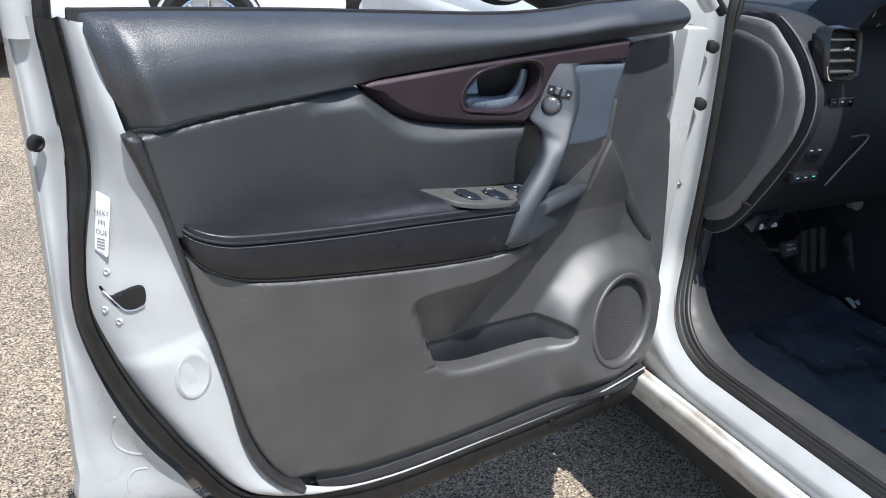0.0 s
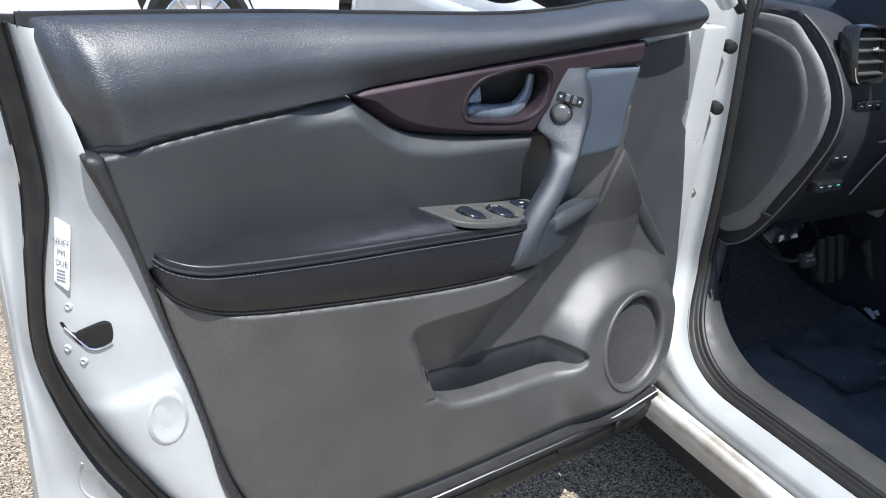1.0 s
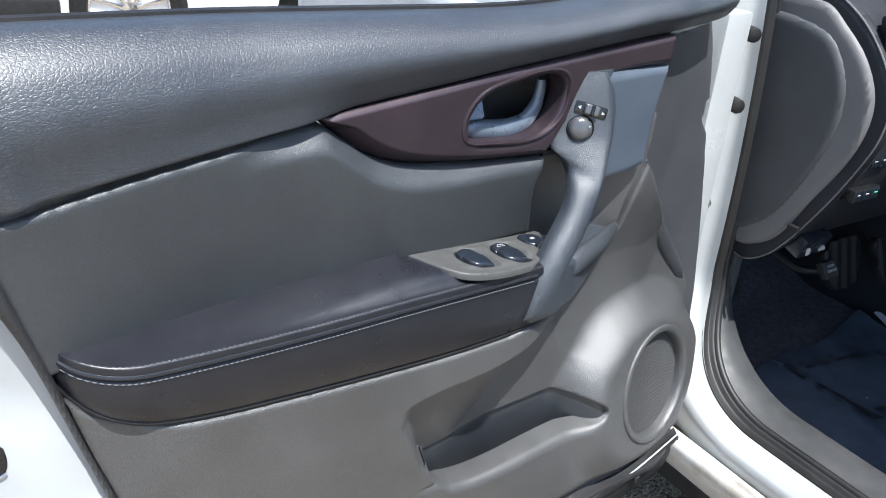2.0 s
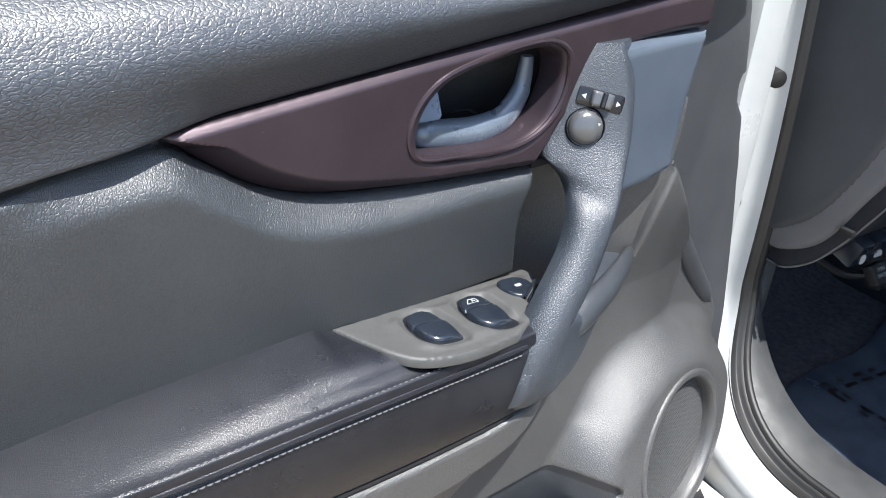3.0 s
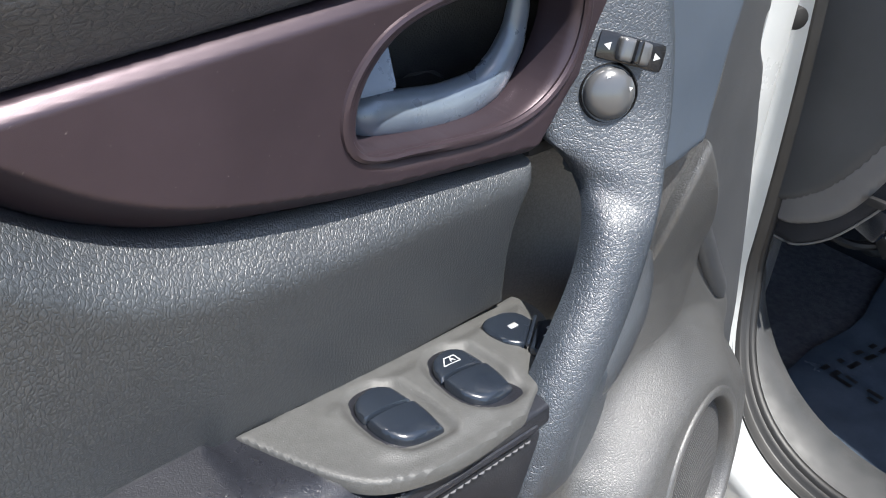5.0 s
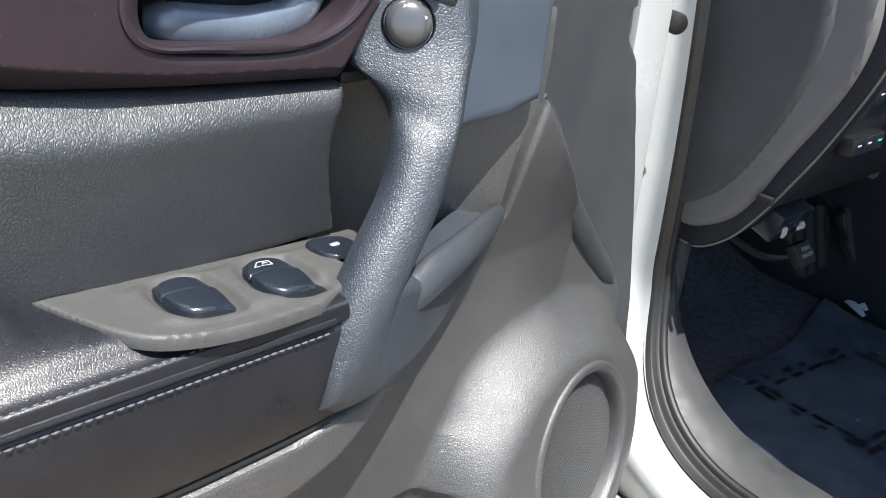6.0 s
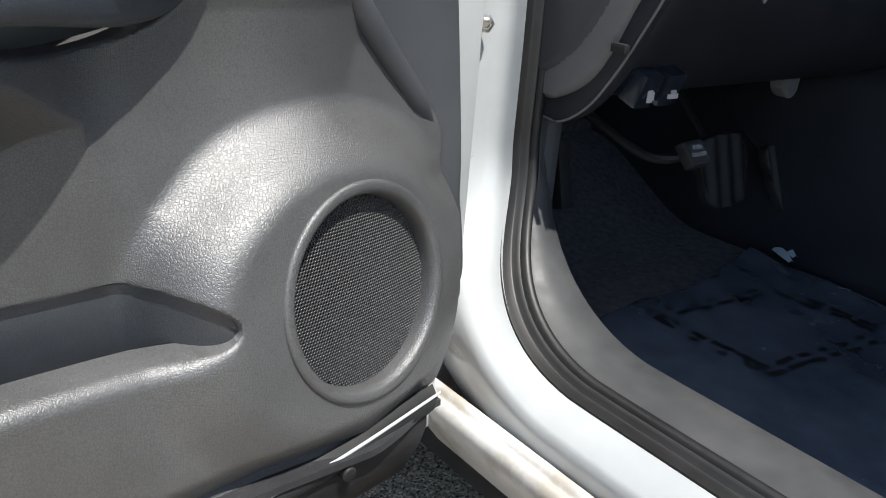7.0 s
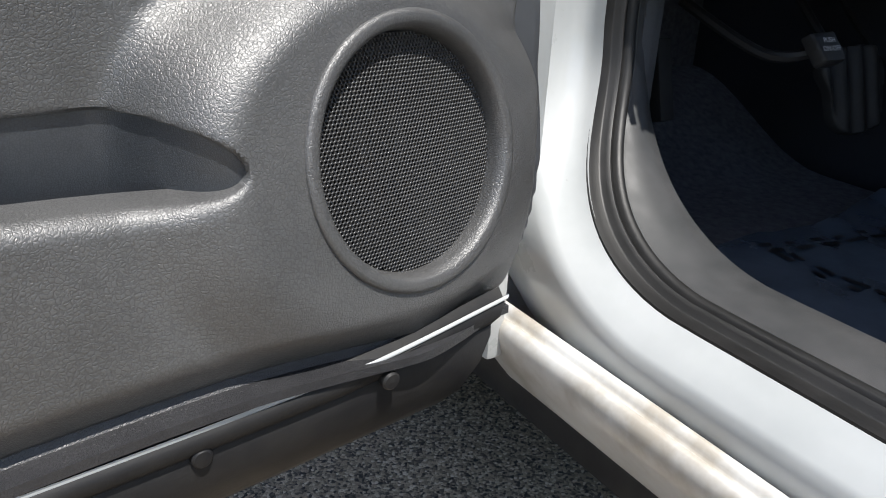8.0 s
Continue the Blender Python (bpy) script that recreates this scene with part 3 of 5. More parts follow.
SPEAKER = Vector((1.1045, 0.985, 0.623))
SPEAKER_TURN, SPEAKER_TIP = 10.0, 11.0
BROW = smooth_line([(0.56, 0.77), (0.593, 0.772), (0.602, 0.784), (0.62, 0.79), (0.66, 0.794), (0.72, 0.797), (0.774, 0.808), (0.817, 0.831), (0.86, 0.85), (0.95, 0.86), (1.05, 0.865)])
HOLLOW_SIDE = [(0.626, 0.73), (0.635, 0.683), (0.652, 0.66), (0.663, 0.65), (0.689, 0.627), (0.719, 0.615), (0.758, 0.596), (0.78, 0.594), (0.86, 0.6)]
RIM = smooth_line([(0.55, 0.63), (0.655, 0.655), (0.683, 0.6365), (0.723, 0.6285), (0.77, 0.6265), (0.82, 0.625), (0.874, 0.622), (0.91, 0.62), (0.943, 0.6215), (0.963, 0.6255), (0.99, 0.632), (1.05, 0.65)])


def lower_depth(x, z):
    y = lower_base(x, z)
    # the hollow above the map pocket falls back from a crisp brow
    brow = along(BROW, x)
    run = (brow - 0.672) + (0.075 - brow + 0.672) * smoothstep(0.7, 0.84, x)
    fall = np.clip((brow - z) / run, 0, 1.0) ** 0.85
    side = smoothstep(0.0, 0.024, x - np.interp(z, [p[0] for p in HOLLOW_SIDE], [p[1] for p in HOLLOW_SIDE]))
    deep = 0.957 + (0.045 + 0.022 * smoothstep(0.66, 0.8, x)) * fall
    y = y + np.maximum(deep - y, 0) * side * smoothstep(0.001, 0.008 + 0.03 * smoothstep(0.93, 0.975, x), z - along(RIM, x)) * smoothstep(0.985, 0.9, x)
    # the swelling round the speaker
    r = np.hypot((x - SPEAKER.x + 0.017) / 1.2, z - SPEAKER.z - 0.002)
    plane = SPEAKER.y + (x - SPEAKER.x) * math.tan(radians(SPEAKER_TURN)) + (z - SPEAKER.z) * math.tan(radians(SPEAKER_TIP)) - 0.002
    y = y + (plane - y) * smoothstep(0.158, 0.098, r)
    # the rounded front lip of the pocket
    under = along(RIM, x) - z
    y = y + roll(np.maximum(under, 0), 0.014) * smoothstep(-0.001, 0.0, under) * smoothstep(0.62, 0.68, x) * smoothstep(0.98, 0.92, x)
    low = along(BOTTOM, x)
    return y + (np.maximum(0.966, lower_base(x, z) + 0.006) + 0.004 - y) * smoothstep(0.032, 0.0, z - low) ** 1.2 * smoothstep(1.2, 1.17, x)


_loop = smooth_line(LOWER, True)
BOTTOM = np.array(sorted(map(tuple, _loop[(_loop[:, 1] < 0.53) & (_loop[:, 0] > 0.44) & (_loop[:, 0] < 1.195)])))


def trim_panels():
    spear, hole = smooth_line(SPEAR, True), smooth_line(LEVER_HOLE, True)
    piece("plum_trim", panel(spear, plum_depth, 0.0013, 0.0012, 0.02, [hole], 0.009), SPEAR_M, door, "dark plum metallic trim spear")
    piece("insert", panel(smooth_line(INSERT, True), insert_depth, 0.003, 0.006, 0.06), INSERT_M, door, "black grained vinyl door insert")
    piece("edge_trim", panel(smooth_line(STRIP, True), lambda x, z: 0.979 + lean_in(z), 0.003, 0.008, 0.03), STRIP_M, door)
    pocket = smooth_line(POCKET, True)
    mouth = np.array([(SPEAKER.x + 0.086 * math.cos(t), SPEAKER.z + 0.088 * math.sin(t)) for t in np.linspace(0, 2 * math.pi, 60)[:-1]])
    piece("lower_panel", panel(smooth_line(LOWER, True), lower_depth, 0.0024, 0.005, 0.028, [pocket, mouth], 0.0025), LOWER_M, door, "charcoal moulded plastic lower door panel")
    piece("front_panel", panel(smooth_line(FRONT, True), front_depth, 0.005, 0.005, 0.03), FRONT_M, door, "smooth dark grey plastic trim by the hinges")


def trim_ridge():
    piece("trim_ridge", tube(RIDGE, [0.003, 0.007, 0.01, 0.012, 0.011, 0.003], 14, 0.6), FRONT_M, door)


def map_pocket():
    """The bin behind the lower panel's front wall: a curved back wall, ends and a floor."""
    us = np.linspace(0, 1, 60)
    rows = [(0.012, 0.001), (0.0, 0.0), (-0.02, 0.001), (-0.05, 0.004), (-0.08, 0.006), (-0.11, 0.01)]
    brow = smooth_line([(0.62, 0.67), (0.646, 0.672), (0.7, 0.669), (0.76, 0.6655), (0.82, 0.663), (0.87, 0.6625), (0.91, 0.663), (0.93, 0.661), (0.947, 0.656), (0.961, 0.648), (0.972, 0.638), (0.992, 0.622)])

    def section(i):
        x = 0.632 + 0.36 * us[i]
        z = float(along(brow, x))
        y = float(lower_depth(np.array([x]), np.array([z + 0.004]))[0]) + 0.0045
        return [(x, y + d, z + dz) for dz, d in rows]

    piece("map_pocket", sweep(us, section), POCKET_M, door, "dark plastic map pocket bin")


def trim_flange():
    """The thin skirt of the trim under its rolled lip."""
    low = BOTTOM
    xs = np.linspace(0.45, 1.19, 60)
    ys = lower_depth(xs, along(low, xs) + 0.005)
    sec = ((0.03, 0.014), (0.005, 0.007), (0.003, -0.001), (0.0, -0.0045), (-0.008, -0.0055), (-0.0165, -0.0055), (-0.017, -0.012))
    piece("trim_flange", sweep(xs, lambda i: [(xs[i], float(ys[i]) + dy, along(low, xs[i]) + dz) for dy, dz in sec]), STRIP_M, door)


def speaker():
    m = Matrix.Translation(SPEAKER) @ Matrix.Rotation(radians(SPEAKER_TURN), 4, "Z") @ Matrix.Rotation(radians(SPEAKER_TIP), 4, "X").inverted()
    ring = lathe([(0.097, 0.012), (0.0967, -0.003), (0.0955, -0.0046), (0.093, -0.0052), (0.0885, -0.0048), (0.086, -0.003), (0.084, 0.004), (0.083, 0.016)], 72)
    piece("speaker_bezel", moved(ring, m), LOWER_M, door)
    pitch, hole = 0.0031, 0.0012
    verts, faces, index = [], [], {}
    rows = int(0.0825 / (pitch * 0.866)) + 1
    for i in range(-rows, rows + 1):
        for j in range(-rows, rows + 1):
            cx, cz = (j + 0.5 * (i % 2)) * pitch, i * pitch * 0.866
            if cx * cx + cz * cz > 0.0825 ** 2:
                continue
            outer, inner, deep = [], [], []
            for k in range(6):
                a = math.pi / 3 * k + math.pi / 6
                for radius, dy, bag in ((pitch / 1.7321, 0, outer), (hole, 0.0002, inner), (hole, 0.0012, deep)):
                    x, z = cx + radius * math.cos(a), cz + radius * math.sin(a)
                    y = 0.011 - 0.005 * (1 - (cx * cx + cz * cz) / 0.0825 ** 2) + dy
                    bag.append(len(verts))
                    verts.append((x, y, z))
            for k in range(6):
                n = (k + 1) % 6
                faces.append((outer[k], outer[n], inner[n], inner[k]))
                faces.append((inner[k], inner[n], deep[n], deep[k]))
    grille = piece("speaker_grille", moved((verts, faces), m), GRILLE, door, "black perforated metal speaker grille", angle=0)
    cone = lathe([(0.084, 0.017), (0.08, 0.021), (0.03, 0.035), (0.0, 0.033)], 48)
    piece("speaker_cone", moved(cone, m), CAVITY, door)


def lever():
    cup = panel(smooth_line([(0.69, 1.05), (0.69, 1.14), (0.87, 1.15), (0.87, 1.05)], True), lambda x, z: 1.105 - 0.03 * ((x - 0.78) / 0.09) ** 2, 0.008, 0.004, 0.01)
    bowl = piece("lever_bowl", cup, BOWL_M, door)
    rim = smooth_line(BEZEL, True, 8)
    pts = [(x, side_y(x) - 0.0015, z) for x, z in rim]

    def ring(i):
        p = Vector(pts[i % len(pts)])
        c = Vector((0.777, p.y, 1.098))
        out = (p - c).normalized()
        return [p + out * (0.003 * math.cos(a)) + Vector((0, -0.0025 * math.sin(a), 0)) for a in (2 * math.pi * s / 8 for s in range(8))]

    piece("lever_bezel", sweep(range(len(pts) + 1), ring, closed=True, cap=False), SPEAR_M, door)
    bar = tube(LEVER, [0.0095, 0.0125, 0.0135, 0.013, 0.0115, 0.0095, 0.0075, 0.006], flat=0.75)
    piece("door_lever", bar, LEVER_M, door, "satin grey inside door release lever")
    bm = bmesh.new()
    tri = [(0.708, 1.085), (0.739, 1.086), (0.741, 1.109)]
    fr = [bm.verts.new((x, (1.034, 1.031, 1.043)[i], z)) for i, (x, z) in enumerate(tri)]
    bk = [bm.verts.new((x, 1.1, z)) for x, z in tri]
    bm.faces.new(fr)
    bm.faces.new(bk[::-1])
    for i in range(3):
        bm.faces.new((fr[i], bk[i], bk[(i + 1) % 3], fr[(i + 1) % 3]))
    bmesh.ops.recalc_face_normals(bm, faces=bm.faces)
    bmesh.ops.bevel(bm, geom=list(bm.edges), offset=0.002, segments=2, affect="EDGES")
    piece("lock_tab", bm, LEVER_M, door)


def plate_depth(x, z):
    y = 1.028 - 0.028 * smoothstep(0.83, 0.885, x) + 0.012 * smoothstep(0.885, 1.02, x)
    return y - 0.012 * smoothstep(1.06, 0.99, z) * np.exp(-(((x - 0.885) / 0.035) ** 2))


def foot_depth(x, z):
    return 0.944 + 0.095 * smoothstep(0.79, 1.03, x) + 0.006 * smoothstep(0.87, 0.84, z)


# stations of the handle from its plate down to its foot: x, front y, z, width to the latch and to the hinges, how far these
# sides fall back, turn of the section, share of the flat plate
GRIP = [(0.903, 1.01, 1.13, 0.035, 0.036, 0.014, 0.02, 0, 1), (0.903, 1.003, 1.112, 0.044, 0.037, 0.021, 0.022, 0, 1), (0.904, 0.995, 1.087, 0.057, 0.037, 0.03, 0.026, 0, 1),
        (0.9, 0.986, 1.056, 0.06, 0.037, 0.04, 0.03, 2, 1), (0.891, 0.978, 1.036, 0.052, 0.0312, 0.043, 0.0284, 5, 1), (0.885, 0.973, 1.024, 0.04, 0.0246, 0.04, 0.0242, 12, 0.9),
        (0.877, 0.967, 1.008, 0.026, 0.018, 0.035, 0.02, 22, 0.6), (0.866, 0.962, 0.99, 0.0245, 0.0165, 0.024, 0.02, 32, 0.2), (0.846, 0.955, 0.96, 0.022, 0.0155, 0.02, 0.02, 40, 0),
        (0.815, 0.947, 0.923, 0.022, 0.0155, 0.02, 0.02, 40, 0), (0.794, 0.944, 0.892, 0.0215, 0.027, 0.02, 0.017, 30, 0), (0.785, 0.945, 0.87, 0.0195, 0.045, 0.02, 0.02, 15, 0),
        (0.784, 0.949, 0.855, 0.018, 0.052, 0.016, 0.02, 4, 0), (0.786, 0.957, 0.846, 0.014, 0.03, 0.008, 0.008, 0, 0)]


def grip_at(s):
    """The handle's station at a place s along it, smoothed."""
    k = np.clip(s, 0, len(GRIP) - 1)
    i = min(int(k), len(GRIP) - 2)
    f = k - i
    p = [np.array(GRIP[min(max(i + d, 0), len(GRIP) - 1)], float) for d in (-1, 0, 1, 2)]
    return 0.5 * (2 * p[1] + (p[2] - p[0]) * f + (2 * p[0] - 5 * p[1] + 4 * p[2] - p[3]) * f * f + (3 * p[1] - p[0] - 3 * p[2] + p[3]) * f ** 3)


def grip_point(s, u):
    x, y, z, wl, wr, dl, dr, turn, flat = grip_at(s)
    w, d = (wl, dl) if u < 0 else (wr, dr)
    a = radians(turn)
    fall = flat * abs(u) ** 1.35 + (1 - flat) * (1 - math.sqrt(max(0.0, 1 - u * u)))
    return Vector((x + u * w * math.cos(a), y + d * fall, z - u * w * math.sin(a)))


def grip_frame(s, u, turn):
    """A place on the handle's plate, facing out."""
    p = grip_point(s, u)
    du, ds = grip_point(s, u + 0.1) - grip_point(s, u - 0.1), grip_point(s - 0.2, u) - grip_point(s + 0.2, u)
    n = du.cross(ds).normalized()
    if n.y > 0:
        n = -n
    right = (du - n * du.dot(n)).normalized()
    m = Matrix((right, -n, right.cross(-n))).transposed().to_4x4()
    return Matrix.Translation(p) @ m @ Matrix.Rotation(radians(turn), 4, "Y")


def grip():
    ss = np.linspace(0, len(GRIP) - 1, 110)
    us = np.concatenate([[-1], np.linspace(-0.985, 0.985, 27), [1]])

    def section(i):
        pts = [grip_point(ss[i], u) for u in us]
        lift = 0.012
        return [pts[0] + Vector((0.012, 0.016, 0)), pts[0] + Vector((0.003, lift, 0)), pts[0] + Vector((0, 0.003, 0))] + pts[1:-1] + [pts[-1] + Vector((0, 0.003, 0)), pts[-1] + Vector((-0.003, lift, 0)), pts[-1] + Vector((-0.01, 0.016, 0))]

    return sweep(ss, section, closed=True)


def pull_handle():
    piece("handle_plate", panel(smooth_line(PLATE, True), lambda x, z: plate_depth(x, z) + 0.006, 0.004, 0.008, 0.05), HANDLE_SMOOTH, door, "smooth blue-grey plastic behind the pull handle")
    piece("pull_handle", grip(), HANDLE_M, door, "blue-grey grained pull handle and switch plate")
    piece("handle_foot", panel(smooth_line(FOOT, True), lambda x, z: foot_depth(x, z) + 0.002, 0.004, 0.008, 0.02), HANDLE_M, door, "grained handle base with a small cup")
    back = panel(smooth_line([(0.80, 0.84, 1), (0.80, 1.06, 1), (1.036, 1.06, 1), (1.03, 0.985, 1), (1.01, 0.905, 1), (0.96, 0.85, 1)], True), lambda x, z: 1.026 + 0.07 * np.clip((1.03 - x) / 0.17, 0, 1), 0.008, 0.002, 0.005)
    piece("handle_recess", back, LOWER_M, door)
    # added black shelf that keeps the sun out of the recess
    piece("recess_sun_block", box(0.835, 0.95, 1.03, 1.1, 1.026, 1.034, 0.003), CAVITY, door)
    # left wall of the recess, its shade painted on as black
    piece("recess_shade_wall", box(0.79, 0.82, 1.045, 1.1, 0.85, 1.06, 0.003), CAVITY, door)
    lip = tube([(0.826, 0.962, 0.9), (0.85, 0.967, 0.905), (0.875, 0.975, 0.908), (0.915, 0.99, 0.9075), (0.96, 1.012, 0.9035), (1.008, 1.04, 0.896)], [0.006, 0.0125, 0.0135, 0.0125, 0.0105, 0.006], 16, 0.6, tilt=(-0.2, -1, 0.5))
    piece("cup_lip", lip, POCKET_M, door)
    # mirror switches
    at = grip_frame(2.7, -0.57, 0)
    piece("mirror_dial_ring", moved(lathe([(0.0168, 0.006), (0.0168, 0.0), (0.0158, -0.0012), (0.0148, 0.001)], 40), at), GLOSS, door)
    dial = piece("mirror_dial", moved(lathe([(0.0147, 0.004), (0.0144, -0.002), (0.0132, -0.0045), (0.009, -0.0066), (0.004, -0.0075), (0.0, -0.0077)], 40), at), KNOB_M, door, "round silver-grey mirror adjuster")
    for ang in (0, 90):
        a = radians(ang + 45 - 25)
        cx, cz = 0.0102 * math.cos(a), 0.0102 * math.sin(a)
        tri = [(cx + 0.0014 * math.cos(a + k), -0.0068, cz + 0.0016 * math.sin(a + k)) for k in (0, 2.1, 4.2)]
        piece("arrow", moved((tri, [(0, 2, 1)]), at), MARK, dial, angle=0)
    at = grip_frame(2.0, -0.43, 14)
    bed = piece("selector_bed", bm_moved(box(-0.021, 0.021, -0.0012, 0.006, -0.008, 0.008, 0.0035), at), GLOSS, door)
    piece("selector_slider", bm_moved(box(-0.0095, 0.0095, -0.0065, 0.003, -0.0065, 0.0065, 0.003, 3), at), KNOB_M, bed, "silver-grey sliding selector")
    piece("slider_rib", bm_moved(box(-0.002, 0.002, -0.0095, -0.003, -0.0065, 0.0065, 0.0016, 3), at), GLOSS, bed)
    for s in (-1, 1):
        tri = [(s * 0.0175, -0.0014, 0.0), (s * 0.0135, -0.0014, 0.0022), (s * 0.0135, -0.0014, -0.0022)]
        piece("arrow", moved((tri, [(0, 1, 2)] if s < 0 else [(0, 2, 1)]), at), MARK, bed, angle=0)


ARM_LOW = smooth_line(ARM_EDGE)
SEAM = smooth_line([(0.252, 0.957), (0.275, 0.944), (0.33, 0.934), (0.47, 0.9255), (0.6, 0.9225), (0.775, 0.917)])


def arm_front(x):
    k = min(max((0.33 - x) / 0.08, 0), 1)
    return 1.03 - 0.076 * math.sqrt(max(0, 1 - k ** 2.2))


def armrest():
    xs = np.concatenate([np.linspace(0.2505, 0.30, 26), np.linspace(0.305, 0.786, 97)])

    def top(i):
        x = xs[i]
        zs, yf = along(SEAM, x), arm_front(x)
        yb = 1.036 + 0.02 * max(0, min(1, (x - 0.62) / 0.22))
        rise = 0.02
        prof = [(0.0, -0.004), (0.004, 0.001), (0.012, 0.0055), (0.06, 0.007), (0.2, 0.009), (0.6, rise * 0.8), (1.0, rise)]
        up = 0.0105 * float(smoothstep(0.36, 0.68, x))
        cap = switch_z(x) - 0.0025 if x > 0.625 else 2.0
        return [(x, yf + (yb - yf) * k, min(zs + dz + up * float(smoothstep(0.07, 0.25, k)), cap)) for k, dz in smooth_line(prof, per=3)]

    def face(i):
        x = xs[i]
        zs, zb, yf = along(SEAM, x), along(ARM_LOW, x), arm_front(x)
        h = zs - zb
        prof = [(1.0, 0.045), (1.0, 0.02), (0.97, 0.008), (0.88, 0.003), (0.6, -0.001), (0.3, -0.001), (0.12, 0.0), (0.05, 0.002), (0.01, 0.006), (0.0, 0.012)]
        out = []
        for k, dy in smooth_line(prof, per=3):
            dz = -0.005 if k < 0.02 else -0.005 * (1 - k)
            out.append((x, min(yf + dy, 1.04), zs - k * h + dz))
        return out[::-1]

    piece("armrest_top", sweep(xs, lambda i: top(i)), ARM, door, "padded black leatherette armrest top")
    piece("armrest_front", sweep(xs, lambda i: face(i)), ARM, door, "padded black leatherette armrest front")
    # a solid black bar paints the shade of the gap under the armrest
    low = [(x, min(arm_front(x) + 0.008, 1.03), along(ARM_LOW, x) + 0.0005) for x in xs]
    piece("armrest_gap_shade", tube(low[::4], [0.0032] * len(low[::4]), 8, per=3), CAVITY, door)
    welt = [(x, arm_front(x) + 0.001, along(SEAM, x) - 0.003) for x in xs]
    piece("armrest_piping", tube(welt[::3], [0.0026] * len(welt[::3]), 8, per=3), ARM, door)
    verts, faces = [], []
    for row, (dy, dz) in enumerate(((0.0035, 0.0062), (-0.0006, -0.009))):
        x = 0.262
        while x < 0.772:
            l = 0.0042
            y0, y1 = arm_front(x) + dy, arm_front(x + l) + dy
            z0, z1 = along(SEAM, x) + dz, along(SEAM, x + l) + dz
            base = len(verts)
            d = Vector((l, y1 - y0, z1 - z0)).normalized()
            side = Vector((0, 0.3, 1)).cross(d).normalized()
            nrm = d.cross(side)
            for k in range(5):
                c = Vector((x, y0, z0)).lerp(Vector((x + l, y1, z1)), k / 4)
                w = 0.00075 * math.sin(math.pi * (0.12 + 0.76 * k / 4))
                lift = 0.0007 * math.sin(math.pi * k / 4)
                for a in range(5):
                    t = 2 * math.pi * a / 5
                    verts.append(tuple(c + side * (w * math.cos(t) - lift) + nrm * (w * math.sin(t))))
            for k in range(4):
                for a in range(5):
                    p, q = base + k * 5 + a, base + k * 5 + (a + 1) % 5
                    faces.append((p, q, q + 5, p + 5))
            x += 0.005
    st = piece("stitching", (verts, faces), THREAD, door, "pale twin stitching along the armrest seam", angle=0)
    st["kind"] = "stuff"


def switch_z(x):
    return 0.945 - 0.12 * (x - 0.64)


def flat_panel(outline, height, **more):
    """As panel(), but lying: the outline in x and y, height(x, y) its z."""
    v, f = panel(outline, lambda x, y: -height(x, y), **more)
    return [(x, z, -y) for x, y, z in v], f


